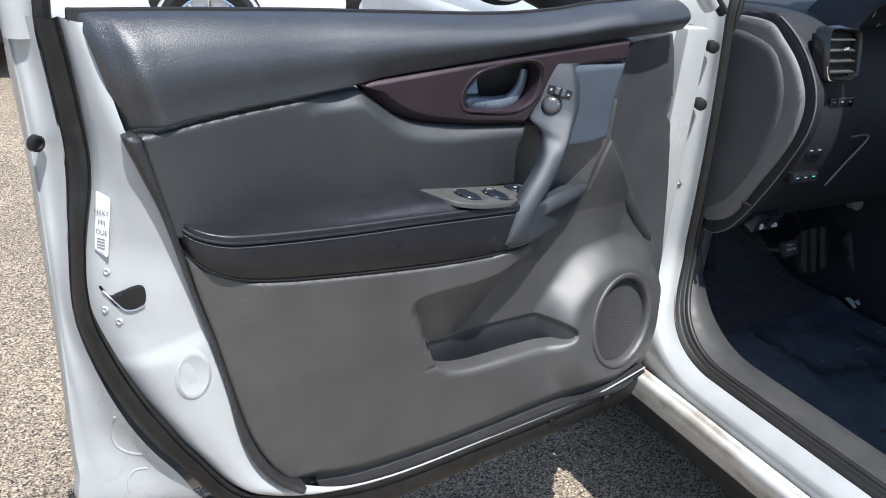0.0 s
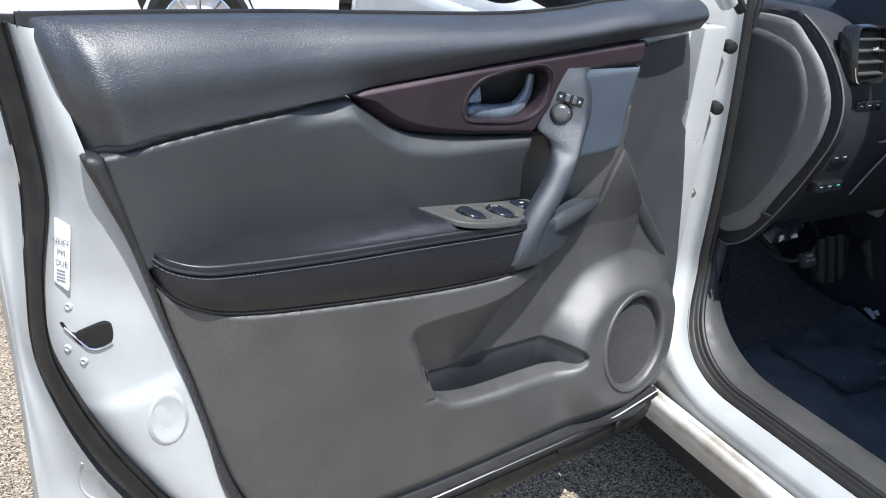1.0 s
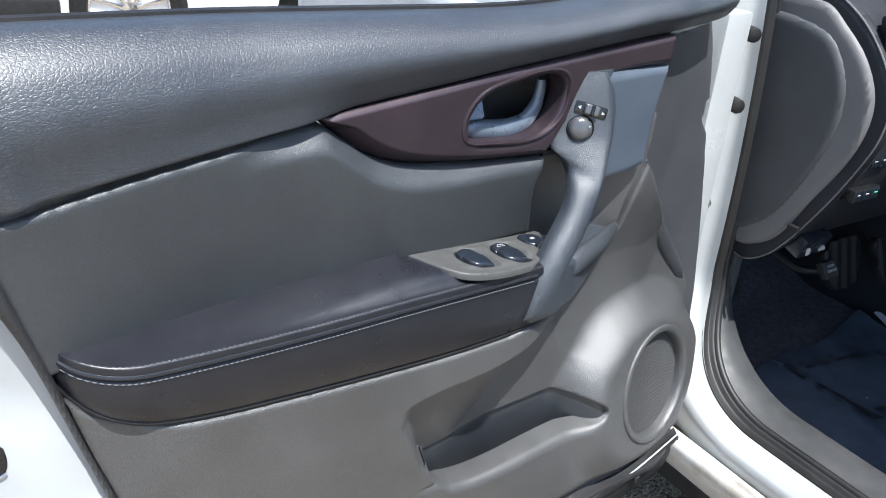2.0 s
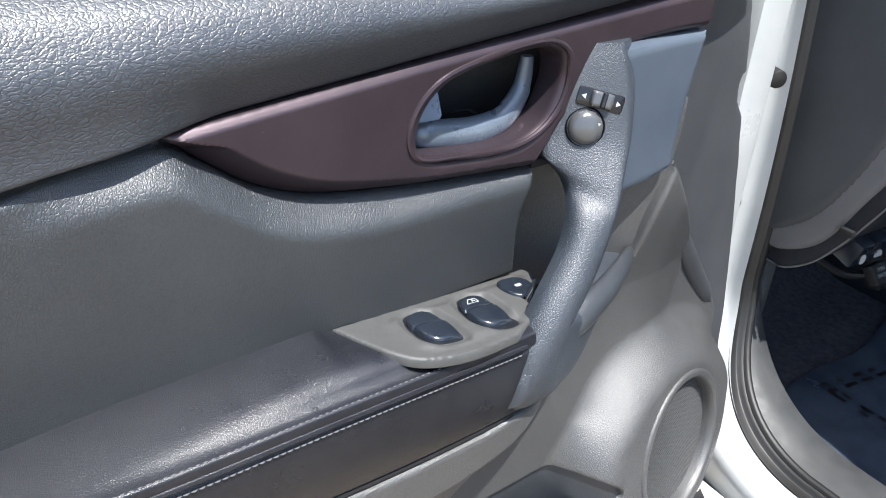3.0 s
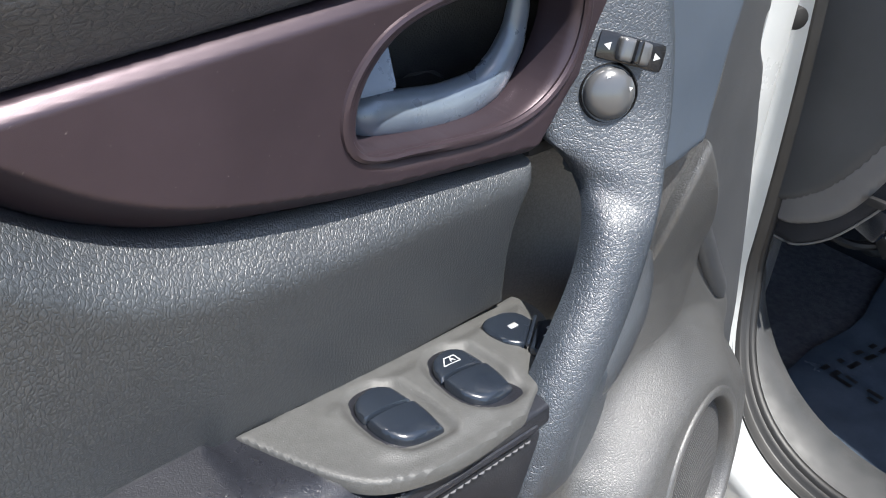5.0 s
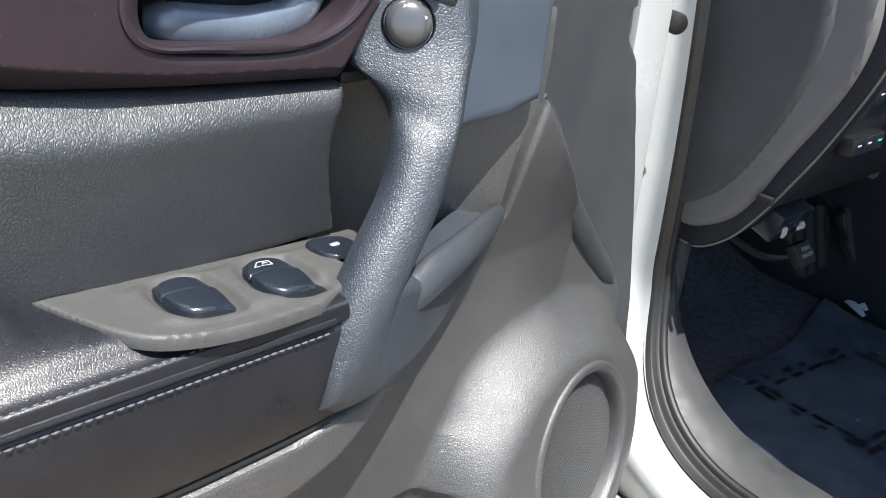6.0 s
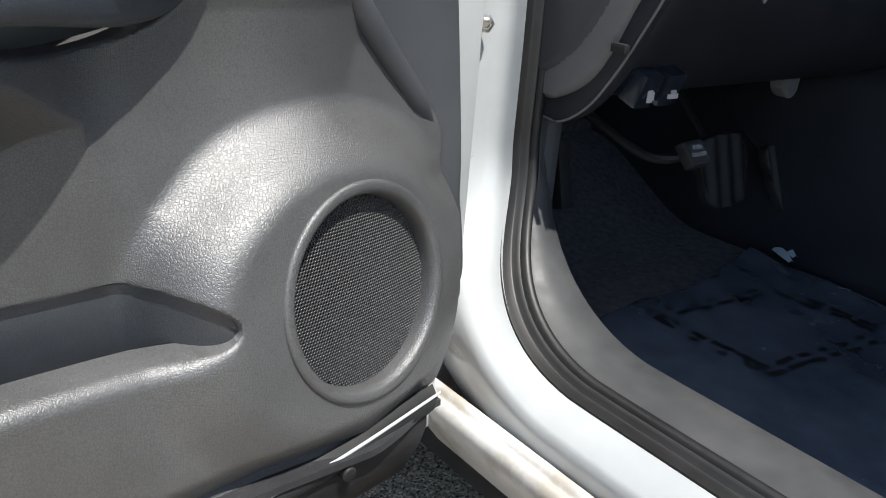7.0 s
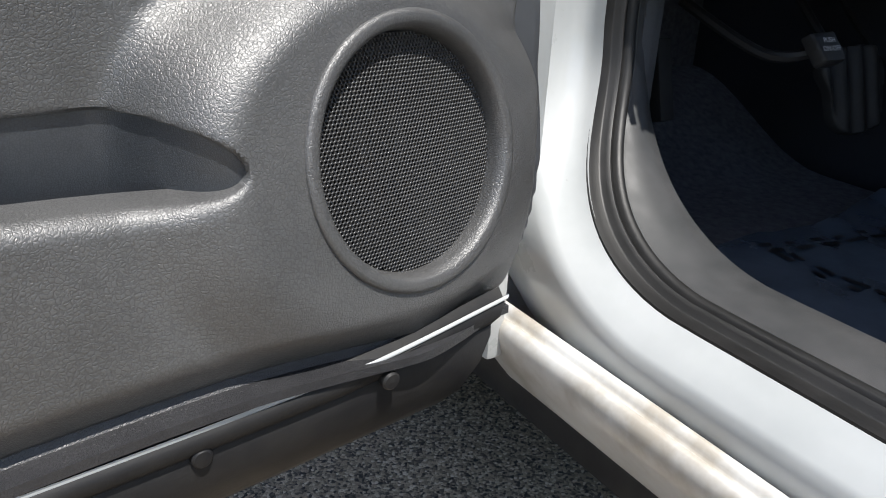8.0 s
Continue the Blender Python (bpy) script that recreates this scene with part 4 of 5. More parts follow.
def window_switches():
    loops = [smooth_line(o, True) for o in (SWITCH_A, SWITCH_B, SWITCH_C + SWITCH_D[1:])]

    def bed(x, y):
        """A raised plateau with a scooped bowl round each switch and a saddle between them."""
        rim = signed(smooth_line(SWPANEL, True), x, y)
        z = switch_z(x) + 0.0028 * smoothstep(0.008, 0.018, rim) * smoothstep(0.672, 0.69, x)
        for loop in loops[:2]:
            z = z - 0.0055 * smoothstep(-0.009, -0.001, signed(loop, x, y)) * smoothstep(0.958, 0.968, y)
        return z

    plate = piece("switch_panel", flat_panel(smooth_line(SWPANEL, True), bed, step=0.0018, edge=0.0022, back=0.006), SWITCH_PANEL, door, "grey metallic window switch panel")
    for loop, mark in zip(loops[:2], (False, True)):
        mid = loop.mean(0)
        y_split = mid[1] + 0.003

        def crown(x, y):
            return switch_z(x) + 0.0035 - 0.02 * np.abs(y - y_split) - 8 * (x - mid[0]) ** 2 - 9 * np.minimum(0, y - y_split + 0.009) ** 2

        for side in (1, -1):
            part = np.array([(x, max(y, y_split + 0.0005) if side > 0 else min(y, y_split - 0.0005)) for x, y in loop])
            ob = piece("window_switch", flat_panel(part, lambda x, y: crown(x, y) + (0.0012 if side < 0 else 0), step=0.0015, edge=0.0022, back=0.012), BUTTON, plate)
            if side > 0 and mark:
                cx, cy = mid[0] - 0.001, y_split + 0.0095
                corner = [(-0.0065, -0.0025), (0.0055, -0.0025), (0.0055, 0.003), (-0.002, 0.003)]
                for (a, b), (c, d) in zip(corner, corner[1:] + corner[:1]):
                    p, q = [Vector((cx + u, cy + v, float(crown(cx + u, cy + v)))) for u, v in ((a, b), (c, d))]
                    piece("window_mark", tube([p, q], [0.0004, 0.0004], 5, per=1), MARK, ob)
                letter = write("A", 0.0052, Matrix.Identity(4), MARK, ob)
                letter.matrix_basis = Matrix.Translation((cx + 0.001, cy, float(crown(cx, cy)) + 0.0003))
    tops = []
    for outline in (SWITCH_C, SWITCH_D):
        tops.append(piece("lock_switch", flat_panel(smooth_line(outline, True), lambda x, y: switch_z(x) + 0.0055 + 0 * y, step=0.0018, edge=0.0018, back=0.012), BUTTON, plate))

    def glyph(ob, x, y, w, d, lock):
        z = switch_z(x) + 0.0056
        piece("lock_mark", box(x - w / 2, x + w / 2, y - d / 2, y + d / 2, z - 0.0005, z + 0.0005), MARK, ob, angle=0)
        if lock:
            arch = [(x - w * 0.3, y + d / 2, z), (x - w * 0.3, y + d, z), (x + w * 0.3, y + d, z), (x + w * 0.3, y + d / 2, z)]
            piece("shackle_mark", tube(arch, [0.0004] * 4, 5, per=1), MARK, ob)

    glyph(tops[0], 0.8165, 1.011, 0.0062, 0.0035, False)
    glyph(tops[1], 0.826, 0.9915, 0.0035, 0.0022, True)
    glyph(tops[1], 0.8345, 0.9965, 0.0035, 0.0022, True)
    z = switch_z(0.82) + 0.006
    piece("switch_rib", tube([(0.8095, 0.993, z), (0.8345, 1.009, z)], [0.0012, 0.0012], 8, per=1), BUTTON, plate)


def ring_line(points, n=150):
    """Evenly spread samples of a smooth 3D line."""
    p = np.array(points, float)
    flat = [smooth_line([(a, b) for a, b in p[:, [0, 2]]]), smooth_line([(a, b) for a, b in p[:, [1, 2]]])]
    xz, yz = flat
    k = np.linspace(0, len(xz) - 1, n)
    idx = np.arange(len(xz))
    return np.stack([np.interp(k, idx, xz[:, 0]), np.interp(k, idx, yz[:, 0]), np.interp(k, idx, xz[:, 1])], 1)


SHELL_IN, SHELL_R1, SHELL_R2, SHELL_F = [ring_line(p) for p in (SHELL_IN_PTS, SHELL_R1_PTS, SHELL_R2_PTS, SHELL_F_PTS)]


def relief(x, z):
    """Soft stampings of the door's inner sheet."""
    shelf = -0.007 * float(smoothstep(0.012, -0.012, z - 0.775 - 0.3 * (x - 0.25))) * float(smoothstep(0.6, 0.68, z))
    fold = 0.005 * math.exp(-(((z - 0.93) / 0.06) ** 2)) - 0.004 * math.exp(-(((z - 1.03) / 0.03) ** 2))
    return shelf + fold + 0.0012 * math.sin(55 * z + 8 * x)


def shell():
    n = len(SHELL_IN)

    def inner(i):
        a, b = Vector(SHELL_IN[i]), Vector(SHELL_R1[i])
        out = []
        for k in np.linspace(0, 1, 15):
            p = a.lerp(b, k)
            w = min(1.0, (b - a).length / 0.06)
            p.y += w * (-0.012 * math.sin(math.pi * k) + (0.012 * (k - 0.8) / 0.2 if k > 0.8 else 0))
            p.y += relief(p.x, p.z) * math.sin(math.pi * k) ** 0.5
            out.append(p)
        return out

    def outer(i):
        a, b = Vector(SHELL_R2[i]), Vector(SHELL_F[i])
        out = []
        for k in np.linspace(0.1, 1, 12):
            p = a + (b - a) * k
            wide = (b - a).length
            p.y += 0.01 * math.sin(math.pi * min(max(k * 1.3, 0), 1)) - (0.006 if k > 0.97 else 0)
            p.y += 0.003 * math.sin(34 * p.z) * math.sin(math.pi * k)
            out.append(p)
        out.append(b + Vector((-0.004, 0.012, -0.002)))
        out.append(b + Vector((0.0, 0.022, 0.0)))
        return out

    door.data = mesh_of(*sweep(range(n), inner))
    door.data.materials.append(PAINT)
    hem = piece("outer_flange", sweep(range(n), outer), PAINT, door, "white painted door hem", 60)
    skin_at = surface_of(hem)
    # stamped beads on the hem
    for bead in STAMPS:
        line = smooth_line(bead, per=5)
        piece("stamped_bead", tube([(x, skin_at(x, z)[0].y + 0.001, z) for x, z in line], [0.0028] * len(line), 8, 0.7, per=2), PAINT, door)

    def seal(i):
        a, b = Vector(SHELL_R1[i]), Vector(SHELL_R2[i])
        side = (b - a)
        prof = [(-0.08, 0.012), (0.0, -0.002), (0.12, -0.006), (0.2, -0.003), (0.28, -0.008), (0.5, -0.013), (0.75, -0.012), (0.92, -0.004), (1.0, 0.006), (1.02, 0.016)]
        return [a + side * k + Vector((-0.3 * dy if dy < 0 else 0, dy, 0)) for k, dy in prof]

    rubber = piece("door_seal", sweep(range(n), seal), RUBBER, door, "black rubber door weatherstrip", 60)
    skin = panel(smooth_line([(.1, 1.165, 1), (.112, 1.0), (.118, .65), (.125, .5), (.2, .44), (.4, .43), (1.27, .45, 1), (1.34, .6), (1.34, 1.165, 1)], True), lambda x, z: 1.15 + lean_in(z) + 0 * x, 0.03, 0.01, 0.02)
    piece("outer_skin", skin, PAINT, door)
    piece("front_edge", box(1.285, 1.35, 1.12, 1.165, 0.45, 1.16, 0.008), PAINT, door)
    # push-in clips on the lower seal
    for x, z in ((1.067, 0.471), (0.93, 0.459)):
        piece("seal_clip", moved(lathe([(0.007, 0.006), (0.007, 0.0), (0.0055, -0.0015), (0.0, -0.002)], 20), Matrix.Translation((x, 0.9525, z))), RUBBER, rubber)
    piece("hinge_bracket", box(1.268, 1.288, 1.085, 1.1, 0.36, 0.47, 0.004), PAINT, door)
    # belt strip and window frame
    top = smooth_line(PAD_TOP)
    xs = np.linspace(0.16, 1.23, 60)
    piece("belt_strip", sweep(xs, lambda i: [(xs[i], side_y(xs[i]) + dy, along(top, xs[i]) + dz) for dy, dz in ((0.055, -0.01), (0.058, 0.003), (0.064, 0.004), (0.068, -0.004), (0.07, -0.03))]), RUBBER, door)
    post = [(0.118, 1.125, 1.17), (0.122, 1.13, 1.26), (0.16, 1.15, 1.42), (0.23, 1.17, 1.56), (0.38, 1.18, 1.63), (0.7, 1.18, 1.62), (1.0, 1.17, 1.5), (1.25, 1.15, 1.3), (1.36, 1.14, 1.2)]
    piece("window_frame", tube(post, [0.02] * len(post), 10, per=5), PAINT, door)
    run = [(p[0] + 0.024, p[1] - 0.012, p[2] - 0.012) for p in post]
    piece("window_run", tube(run, [0.011] * len(run), 8, per=5), RUBBER, door)
    # latch in the rear edge
    at = surface_of(door)

    def hug(lift):
        return lambda x, z: np.array([at(p, q)[0].y - lift for p, q in zip(np.ravel(x), np.ravel(z))]).reshape(np.shape(x))

    hole = piece("door_latch", panel(smooth_line([(.162, .868), (.172, .856), (.184, .862), (.206, .871), (.213, .866), (.21, .842), (.192, .836), (.178, .84), (.17, .852)], True), hug(0.0015), 0.003, 0.001, 0.004), GLOSS, door, "black door latch opening")
    lip = smooth_line([(.165, .861), (.176, .849), (.187, .8365), (.199, .8365), (.211, .843)])
    piece("latch_rim", tube([(x, at(x, z)[0].y - 0.002, z) for x, z in lip[::4]], [0.0014] * len(lip[::4]), 8, per=2), CHROME, hole, "bright steel lip of the latch")
    piece("latch_claw", panel(smooth_line([(.174, .854), (.184, .86), (.185, .85), (.178, .845)], True), hug(0.003), 0.002, 0.001, 0.004), GLOSS, hole)

    def stick(profile, x, z, sides=16, squash=(1, 1, 1)):
        place, normal = at(x, z)
        if normal.y > 0:
            normal = -normal
        turn = (-normal).to_track_quat("Y", "Z").to_matrix().to_4x4()
        return moved(lathe(profile, sides), Matrix.Translation(place) @ turn @ Matrix.Diagonal((*squash, 1)))

    for x, z in ((.172, .888), (.166, .833), (.18, .818)):
        piece("latch_screw", stick([(0.0055, 0.002), (0.005, -0.001), (0.0035, -0.0022), (0.002, -0.0018), (0.0, 0.0)], x, z), PAINT, door)
    piece("stamping", stick([(0.03, 0.003), (0.027, 0.0005), (0.024, -0.0008), (0.021, 0.0004), (0.0, 0.0002)], .262, .735, 36, (0.85, 1, 1.3)), PAINT, door)
    piece("grommet", moved(lathe([(0.011, 0.006), (0.0105, -0.002), (0.007, -0.003), (0.006, 0.0), (0.0, -0.001)], 24), Matrix.Translation((.117, 1.092, 1.045)) @ Matrix.Rotation(radians(35), 4, "Z")), RUBBER, door)


def service_sticker():
    at = surface_of(door)
    place, normal = at(0.174, 0.952)
    if normal.y > 0:
        normal = -normal
    lab = thing("sticker", "white paper service sticker on the door edge", "sticker")
    lab.matrix_world = Matrix.Translation(place + normal * 0.0022) @ (-normal).to_track_quat("Y", "Z").to_matrix().to_4x4()
    sheet = panel(smooth_line([(-.010, .043, 1), (.013, .037, 1), (.010, -.043, 1), (-.012, -.036, 1)], True), lambda x, z: 0.0006 * np.sin(60 * z), 0.004, 0.0004, 0.0008)
    piece("paper", sheet, PAPER, lab)
    for word, z in (("NEXT", 0.016), ("PM", 0.003), ("DUE", -0.010)):
        ob = write(word, 0.0095, Matrix.Identity(4), GREY_INK, lab)
        ob.matrix_basis = Matrix.Translation((0.0008, -0.0012, z)) @ Matrix.Rotation(radians(90), 4, "X")
    for k in range(4):
        z = -0.02 - 0.004 * k
        piece("bar", ([(-.007, -0.0012, z), (.006, -0.0012, z), (.006, -0.0012, z + 0.0016), (-.007, -0.0012, z + 0.0016)], [(0, 1, 2, 3)]), GREY_INK, lab, angle=0)


upper_pad()
trim_panels()
trim_ridge()
map_pocket()
trim_flange()
speaker()
lever()
pull_handle()
armrest()
window_switches()
shell()
service_sticker()


def wing_mirror():
    shell_bm = bmesh.new()
    bmesh.ops.create_uvsphere(shell_bm, u_segments=28, v_segments=16, radius=1)
    for v in shell_bm.verts:
        if v.co.y < 0:
            v.co.y *= 0.25
        v.co = Vector((v.co.x * 0.105, v.co.y * 0.09, v.co.z * 0.085))
    ob = thing("wing_mirror", "black wing mirror with blue-tinted glass outside the door", "mirror", at=(0.985, 1.33, 1.256))
    piece("mirror_housing", shell_bm, GLOSS, ob)
    piece("mirror_glass", moved(lathe([(1.0, 0.004), (0.96, 0.0), (0.0, 0.0)], 40), Matrix.Translation((0, -0.024, 0)) @ Matrix.Diagonal((0.093, 1, 0.074, 1))), MIRROR, ob)
    piece("mirror_foot", tube([(0.05, 0.02, -0.04), (0.13, -0.06, -0.08), (0.2, -0.15, -0.08)], [0.03, 0.028, 0.03], 12), RUBBER, ob)


wing_mirror()

# ---- the car that the door belongs to ----
CAR = pose(1.464, 1.0, 0, 0, 0, -4.42)
body = piece("body", ([], []), PAINT, car, "white painted doorway sill and hinge pillar")
body.matrix_basis = CAR


def jamb_path():
    """The doorway's line: along the sill, round the corner and up the pillar; place, and the way into the opening."""
    out = []
    for a in np.linspace(-1.35, -0.12, 26):
        out.append((a, 0.468, 0.0, 1.0))
    for k in np.linspace(0, 1, 24)[1:]:
        t = radians(90 * k)
        r = 0.225
        out.append((-0.1 + r * math.sin(t), 0.468 + r - r * math.cos(t), -math.sin(t), math.cos(t)))
    for z in np.linspace(0.715, 1.22, 13):
        out.append((0.125 + 0.03 * ((z - 0.715) / 0.505) ** 2, z, -1.0, 0.05))
    for k in np.linspace(0, 1, 4)[1:]:
        out.append((0.155 + 0.06 * k, 1.22 + 0.12 * k, -1.0, 0.3))
    return out


PATH_JAMB = jamb_path()


def jamb_sweep(points, pillar=None, top=9.0):
    """Sweeps (outward, inward) points along the doorway, turning into the pillar's own section on the way up."""
    def section(i):
        a, z, na, nz = PATH_JAMB[i]
        w = float(smoothstep(0.455, 0.66, z))
        lean = 0.35 * max(0.0, z - 1.2)
        pts = points if pillar is None else [(p[0] + (q[0] - p[0]) * w, p[1] + (q[1] - p[1]) * w) for p, q in zip(points, pillar)]
        return [(-b + lean, a + n * na, z + n * nz) for b, n in pts]

    return sweep(range(len([p for p in PATH_JAMB if p[1] < top])), section)


def jamb():
    sill = [(0.126, -0.003), (0.13, -0.0065), (0.14, -0.0155), (0.155, -0.029), (0.1585, -0.035), (0.1585, -0.05), (0.156, -0.06), (0.15, -0.09), (0.12, -0.15), (0.1, -0.17)]
    post = [(0.053, 0.003), (0.0545, -0.008), (0.058, -0.022), (0.08, -0.026), (0.1, -0.028), (0.115, -0.03), (0.125, -0.034), (0.155, -0.038), (0.18, -0.05), (0.19, -0.1)]
    body.data = mesh_of(*jamb_sweep(sill, post))
    body.data.materials.append(PAINT)
    ribs = [(0.0, -0.012), (0.0005, 0.002), (0.004, 0.0065), (0.009, 0.008), (0.0135, 0.005), (0.0155, 0.0), (0.0175, 0.003), (0.022, 0.0065), (0.0265, 0.004), (0.0285, -0.001), (0.031, -0.002), (0.04, -0.0015), (0.0455, -0.002), (0.047, -0.012)]
    piece("doorway_seal", jamb_sweep([(0.082 + b, n) for b, n in ribs], [(0.008 + b, n) for b, n in ribs]), SEAL_M, body, "black rubber doorway seal", 60)
    plate = [(-0.006, -0.03), (-0.005, -0.003), (-0.002, 0.0), (0.03, 0.0025), (0.078, 0.001), (0.086, -0.008)]
    piece("scuff_plate", jamb_sweep(plate, [(-0.055, -0.07), (-0.035, -0.03), (-0.02, -0.01), (-0.008, -0.001), (0.005, 0.001), (0.012, -0.008)], 0.8), SILL_M, body, "scuffed grey plastic sill plate", 60)
    # rocker below the sill
    ys = np.linspace(-1.4, 0.155, 30)
    sec = [(0.148, 0.394), (0.1555, 0.396), (0.159, 0.404), (0.1645, 0.4075), (0.17, 0.404), (0.173, 0.3975), (0.1755, 0.3975), (0.18, 0.402), (0.1855, 0.4), (0.189, 0.392), (0.1885, 0.381), (0.181, 0.362), (0.16, 0.33), (0.138, 0.304), (0.06, 0.285)]

    def rocker(i):
        tip = float(smoothstep(0.11, 0.155, ys[i]))
        return [(-(b - 0.012 * tip), ys[i], z - 0.01 * tip * (z - 0.3) / 0.08) for b, z in smooth_line(sec, per=3)]

    piece("rocker", sweep(range(len(ys)), rocker), PAINT_DIRTY, body, "dusty white rocker panel", 60)
    piece("rocker_underside", box(-0.105, 0.3, -1.4, 0.155, 0.27, 0.29, 0.004), RUBBER, body)
    # the fender behind the open door, and what closes the corner under it
    piece("fender", box(-0.2, -0.14, 0.2, 1.72, 0.34, 1.05, 0.03, 3), PAINT, body)
    piece("pillar_foot", box(-0.19, -0.02, 0.17, 0.3, 0.30, 0.95, 0.01), PAINT_DIRTY, body)
    for b, a, z in ((0.077, 0.142, 1.116), (0.084, 0.136, 0.998)):
        m = Matrix.Translation((-b, a, z)) @ Matrix.Rotation(radians(-25), 4, "Z")
        piece("bump_stop", moved(lathe([(0.0125, 0.012), (0.0125, -0.008), (0.011, -0.011), (0.007, -0.0125), (0.0, -0.013)], 24), m), RUBBER, body, "black round rubber bump stop")
    m = Matrix.Translation((-0.098, 0.14, 0.818)) @ Matrix.Rotation(radians(-30), 4, "Z")
    piece("striker_bolt", moved(lathe([(0.011, 0.006), (0.011, 0.0), (0.008, -0.001), (0.008, -0.007), (0.006, -0.0085), (0.0045, -0.0085), (0.004, -0.004), (0.0, -0.004)], 6), m), STEEL, body)
    piece("check_strap", box(-0.15, -0.1, 0.143, 0.149, 0.812, 0.824, 0.002), RUBBER, body)


jamb()


def shell_of_cabin():
    """Roof, far side and rear: what shades the cabin."""
    roof = panel(smooth_line([(0.13, -1.6), (0.11, -0.3), (0.15, 0.0), (0.7, 0.1), (1.3, 0.0), (1.34, -0.3), (1.32, -1.6)], True), lambda x, y: -1.67 + 0.05 * ((x - 0.7) / 0.6) ** 2, 0.06, 0.03, 0.03)
    piece("roof", ([(x, z, -y) for x, y, z in roof[0]], roof[1]), PAINT, body)
    lining = panel(smooth_line([(0.15, -1.6), (0.13, -0.3), (0.17, 0.0), (0.7, 0.08), (1.28, 0.0), (1.32, -0.3), (1.3, -1.6)], True), lambda x, y: -1.62 + 0.05 * ((x - 0.7) / 0.6) ** 2, 0.06, 0.01, 0.005)
    piece("headliner", ([(x, z, -y) for x, y, z in lining[0]], lining[1]), FABRIC, body)
    piece("far_side", box(1.42, 1.5, -1.6, 0.9, 0.3, 1.12, 0.02), DASH_M, body)
    piece("rear_side", box(-0.09, 0.0, -2.6, -1.35, 0.3, 1.1, 0.03), PAINT, body)
    piece("centre_pillar", box(-0.05, 0.05, -1.42, -1.3, 0.45, 1.64, 0.02), PAINT, body)
    piece("rear_wall", box(-0.05, 1.45, -2.65, -2.6, 0.3, 1.65, 0.02), DASH_M, body)
    piece("bonnet", box(-0.15, 1.47, 0.66, 1.75, 0.95, 1.09, 0.05, 4), PAINT, body)
    piece("front_bumper", box(-0.17, 1.47, 1.68, 1.85, 0.28, 0.97, 0.06, 4), PAINT, body)
    piece("far_fender", box(1.42, 1.5, 0.6, 1.72, 0.34, 1.05, 0.03, 3), PAINT, body)
    piece("rear_roof", box(0.1, 1.36, -2.62, -1.5, 1.6, 1.65, 0.02, 3), PAINT, body)
    piece("far_post", tube([(1.42, 0.62, 1.08), (1.36, 0.2, 1.36), (1.26, -0.2, 1.6)], [0.035, 0.035, 0.035], 10), PAINT, body)
    piece("far_pillar", box(1.36, 1.44, -1.42, -1.3, 0.45, 1.62, 0.02), PAINT, body)
    piece("pillar_post", tube([(-0.02, 0.4, 1.2), (0.04, 0.2, 1.34), (0.11, -0.05, 1.53), (0.15, -0.25, 1.64)], [0.035, 0.035, 0.035, 0.035], 10), PAINT, body)


shell_of_cabin()


def underside():
    """Floor pan and front wheel behind the open door: unseen, added to shade paving."""
    piece("underbody", box(-0.08, 1.45, -2.6, 1.7, 0.2, 0.27, 0.02), RUBBER, body)
    m = Matrix.Translation((0.02, 0.72, 0.34)) @ Matrix.Rotation(radians(-90), 4, "Z")
    wheel = piece("front_wheel", moved(lathe([(0.21, 0.06), (0.23, -0.08), (0.29, -0.1), (0.33, -0.08), (0.34, -0.02), (0.34, 0.08), (0.3, 0.1)], 40), m), RUBBER, car, "unseen black front tyre with an alloy rim, added to shade the ground")
    wheel.matrix_basis = CAR
    piece("rim", moved(lathe([(0.235, -0.07), (0.215, -0.075), (0.2, -0.03), (0.05, -0.05), (0.0, -0.055)], 40), m), STEEL, wheel)


underside()

floor_rug = thing("cabin_floor", "black carpeted footwell floor", "car floor", kind="structure")
floor_rug.matrix_world = CAR


def footwell():
    def pile(x, y):
        return -(0.395 + 0.13 * smoothstep(0.28, 0.6, y) + 0 * x)

    v, f = panel(smooth_line([(-0.01, -1.4, 1), (-0.01, 0.62, 1), (1.42, 0.62, 1), (1.42, -1.4, 1)], True), lambda x, y: pile(x, y), 0.03, 0.002, 0.01)
    piece("carpet", ([(x, z, -y) for x, y, z in v], f), CARPET, floor_rug)
    piece("firewall", box(-0.02, 1.42, 0.6, 0.64, 0.3, 1.15, 0.01), CARPET, floor_rug)
    piece("kick_panel", box(0.0, 0.03, 0.12, 0.62, 0.36, 0.9, 0.012), KICK_M, floor_rug, "dark grained kick panel")
    piece("tunnel", box(0.62, 0.95, -1.0, 0.62, 0.38, 0.75, 0.04, 3), DASH_M, floor_rug)


footwell()

film = thing("floor_film", "bluish protective plastic film on the carpet", "floor film")
film.matrix_world = CAR


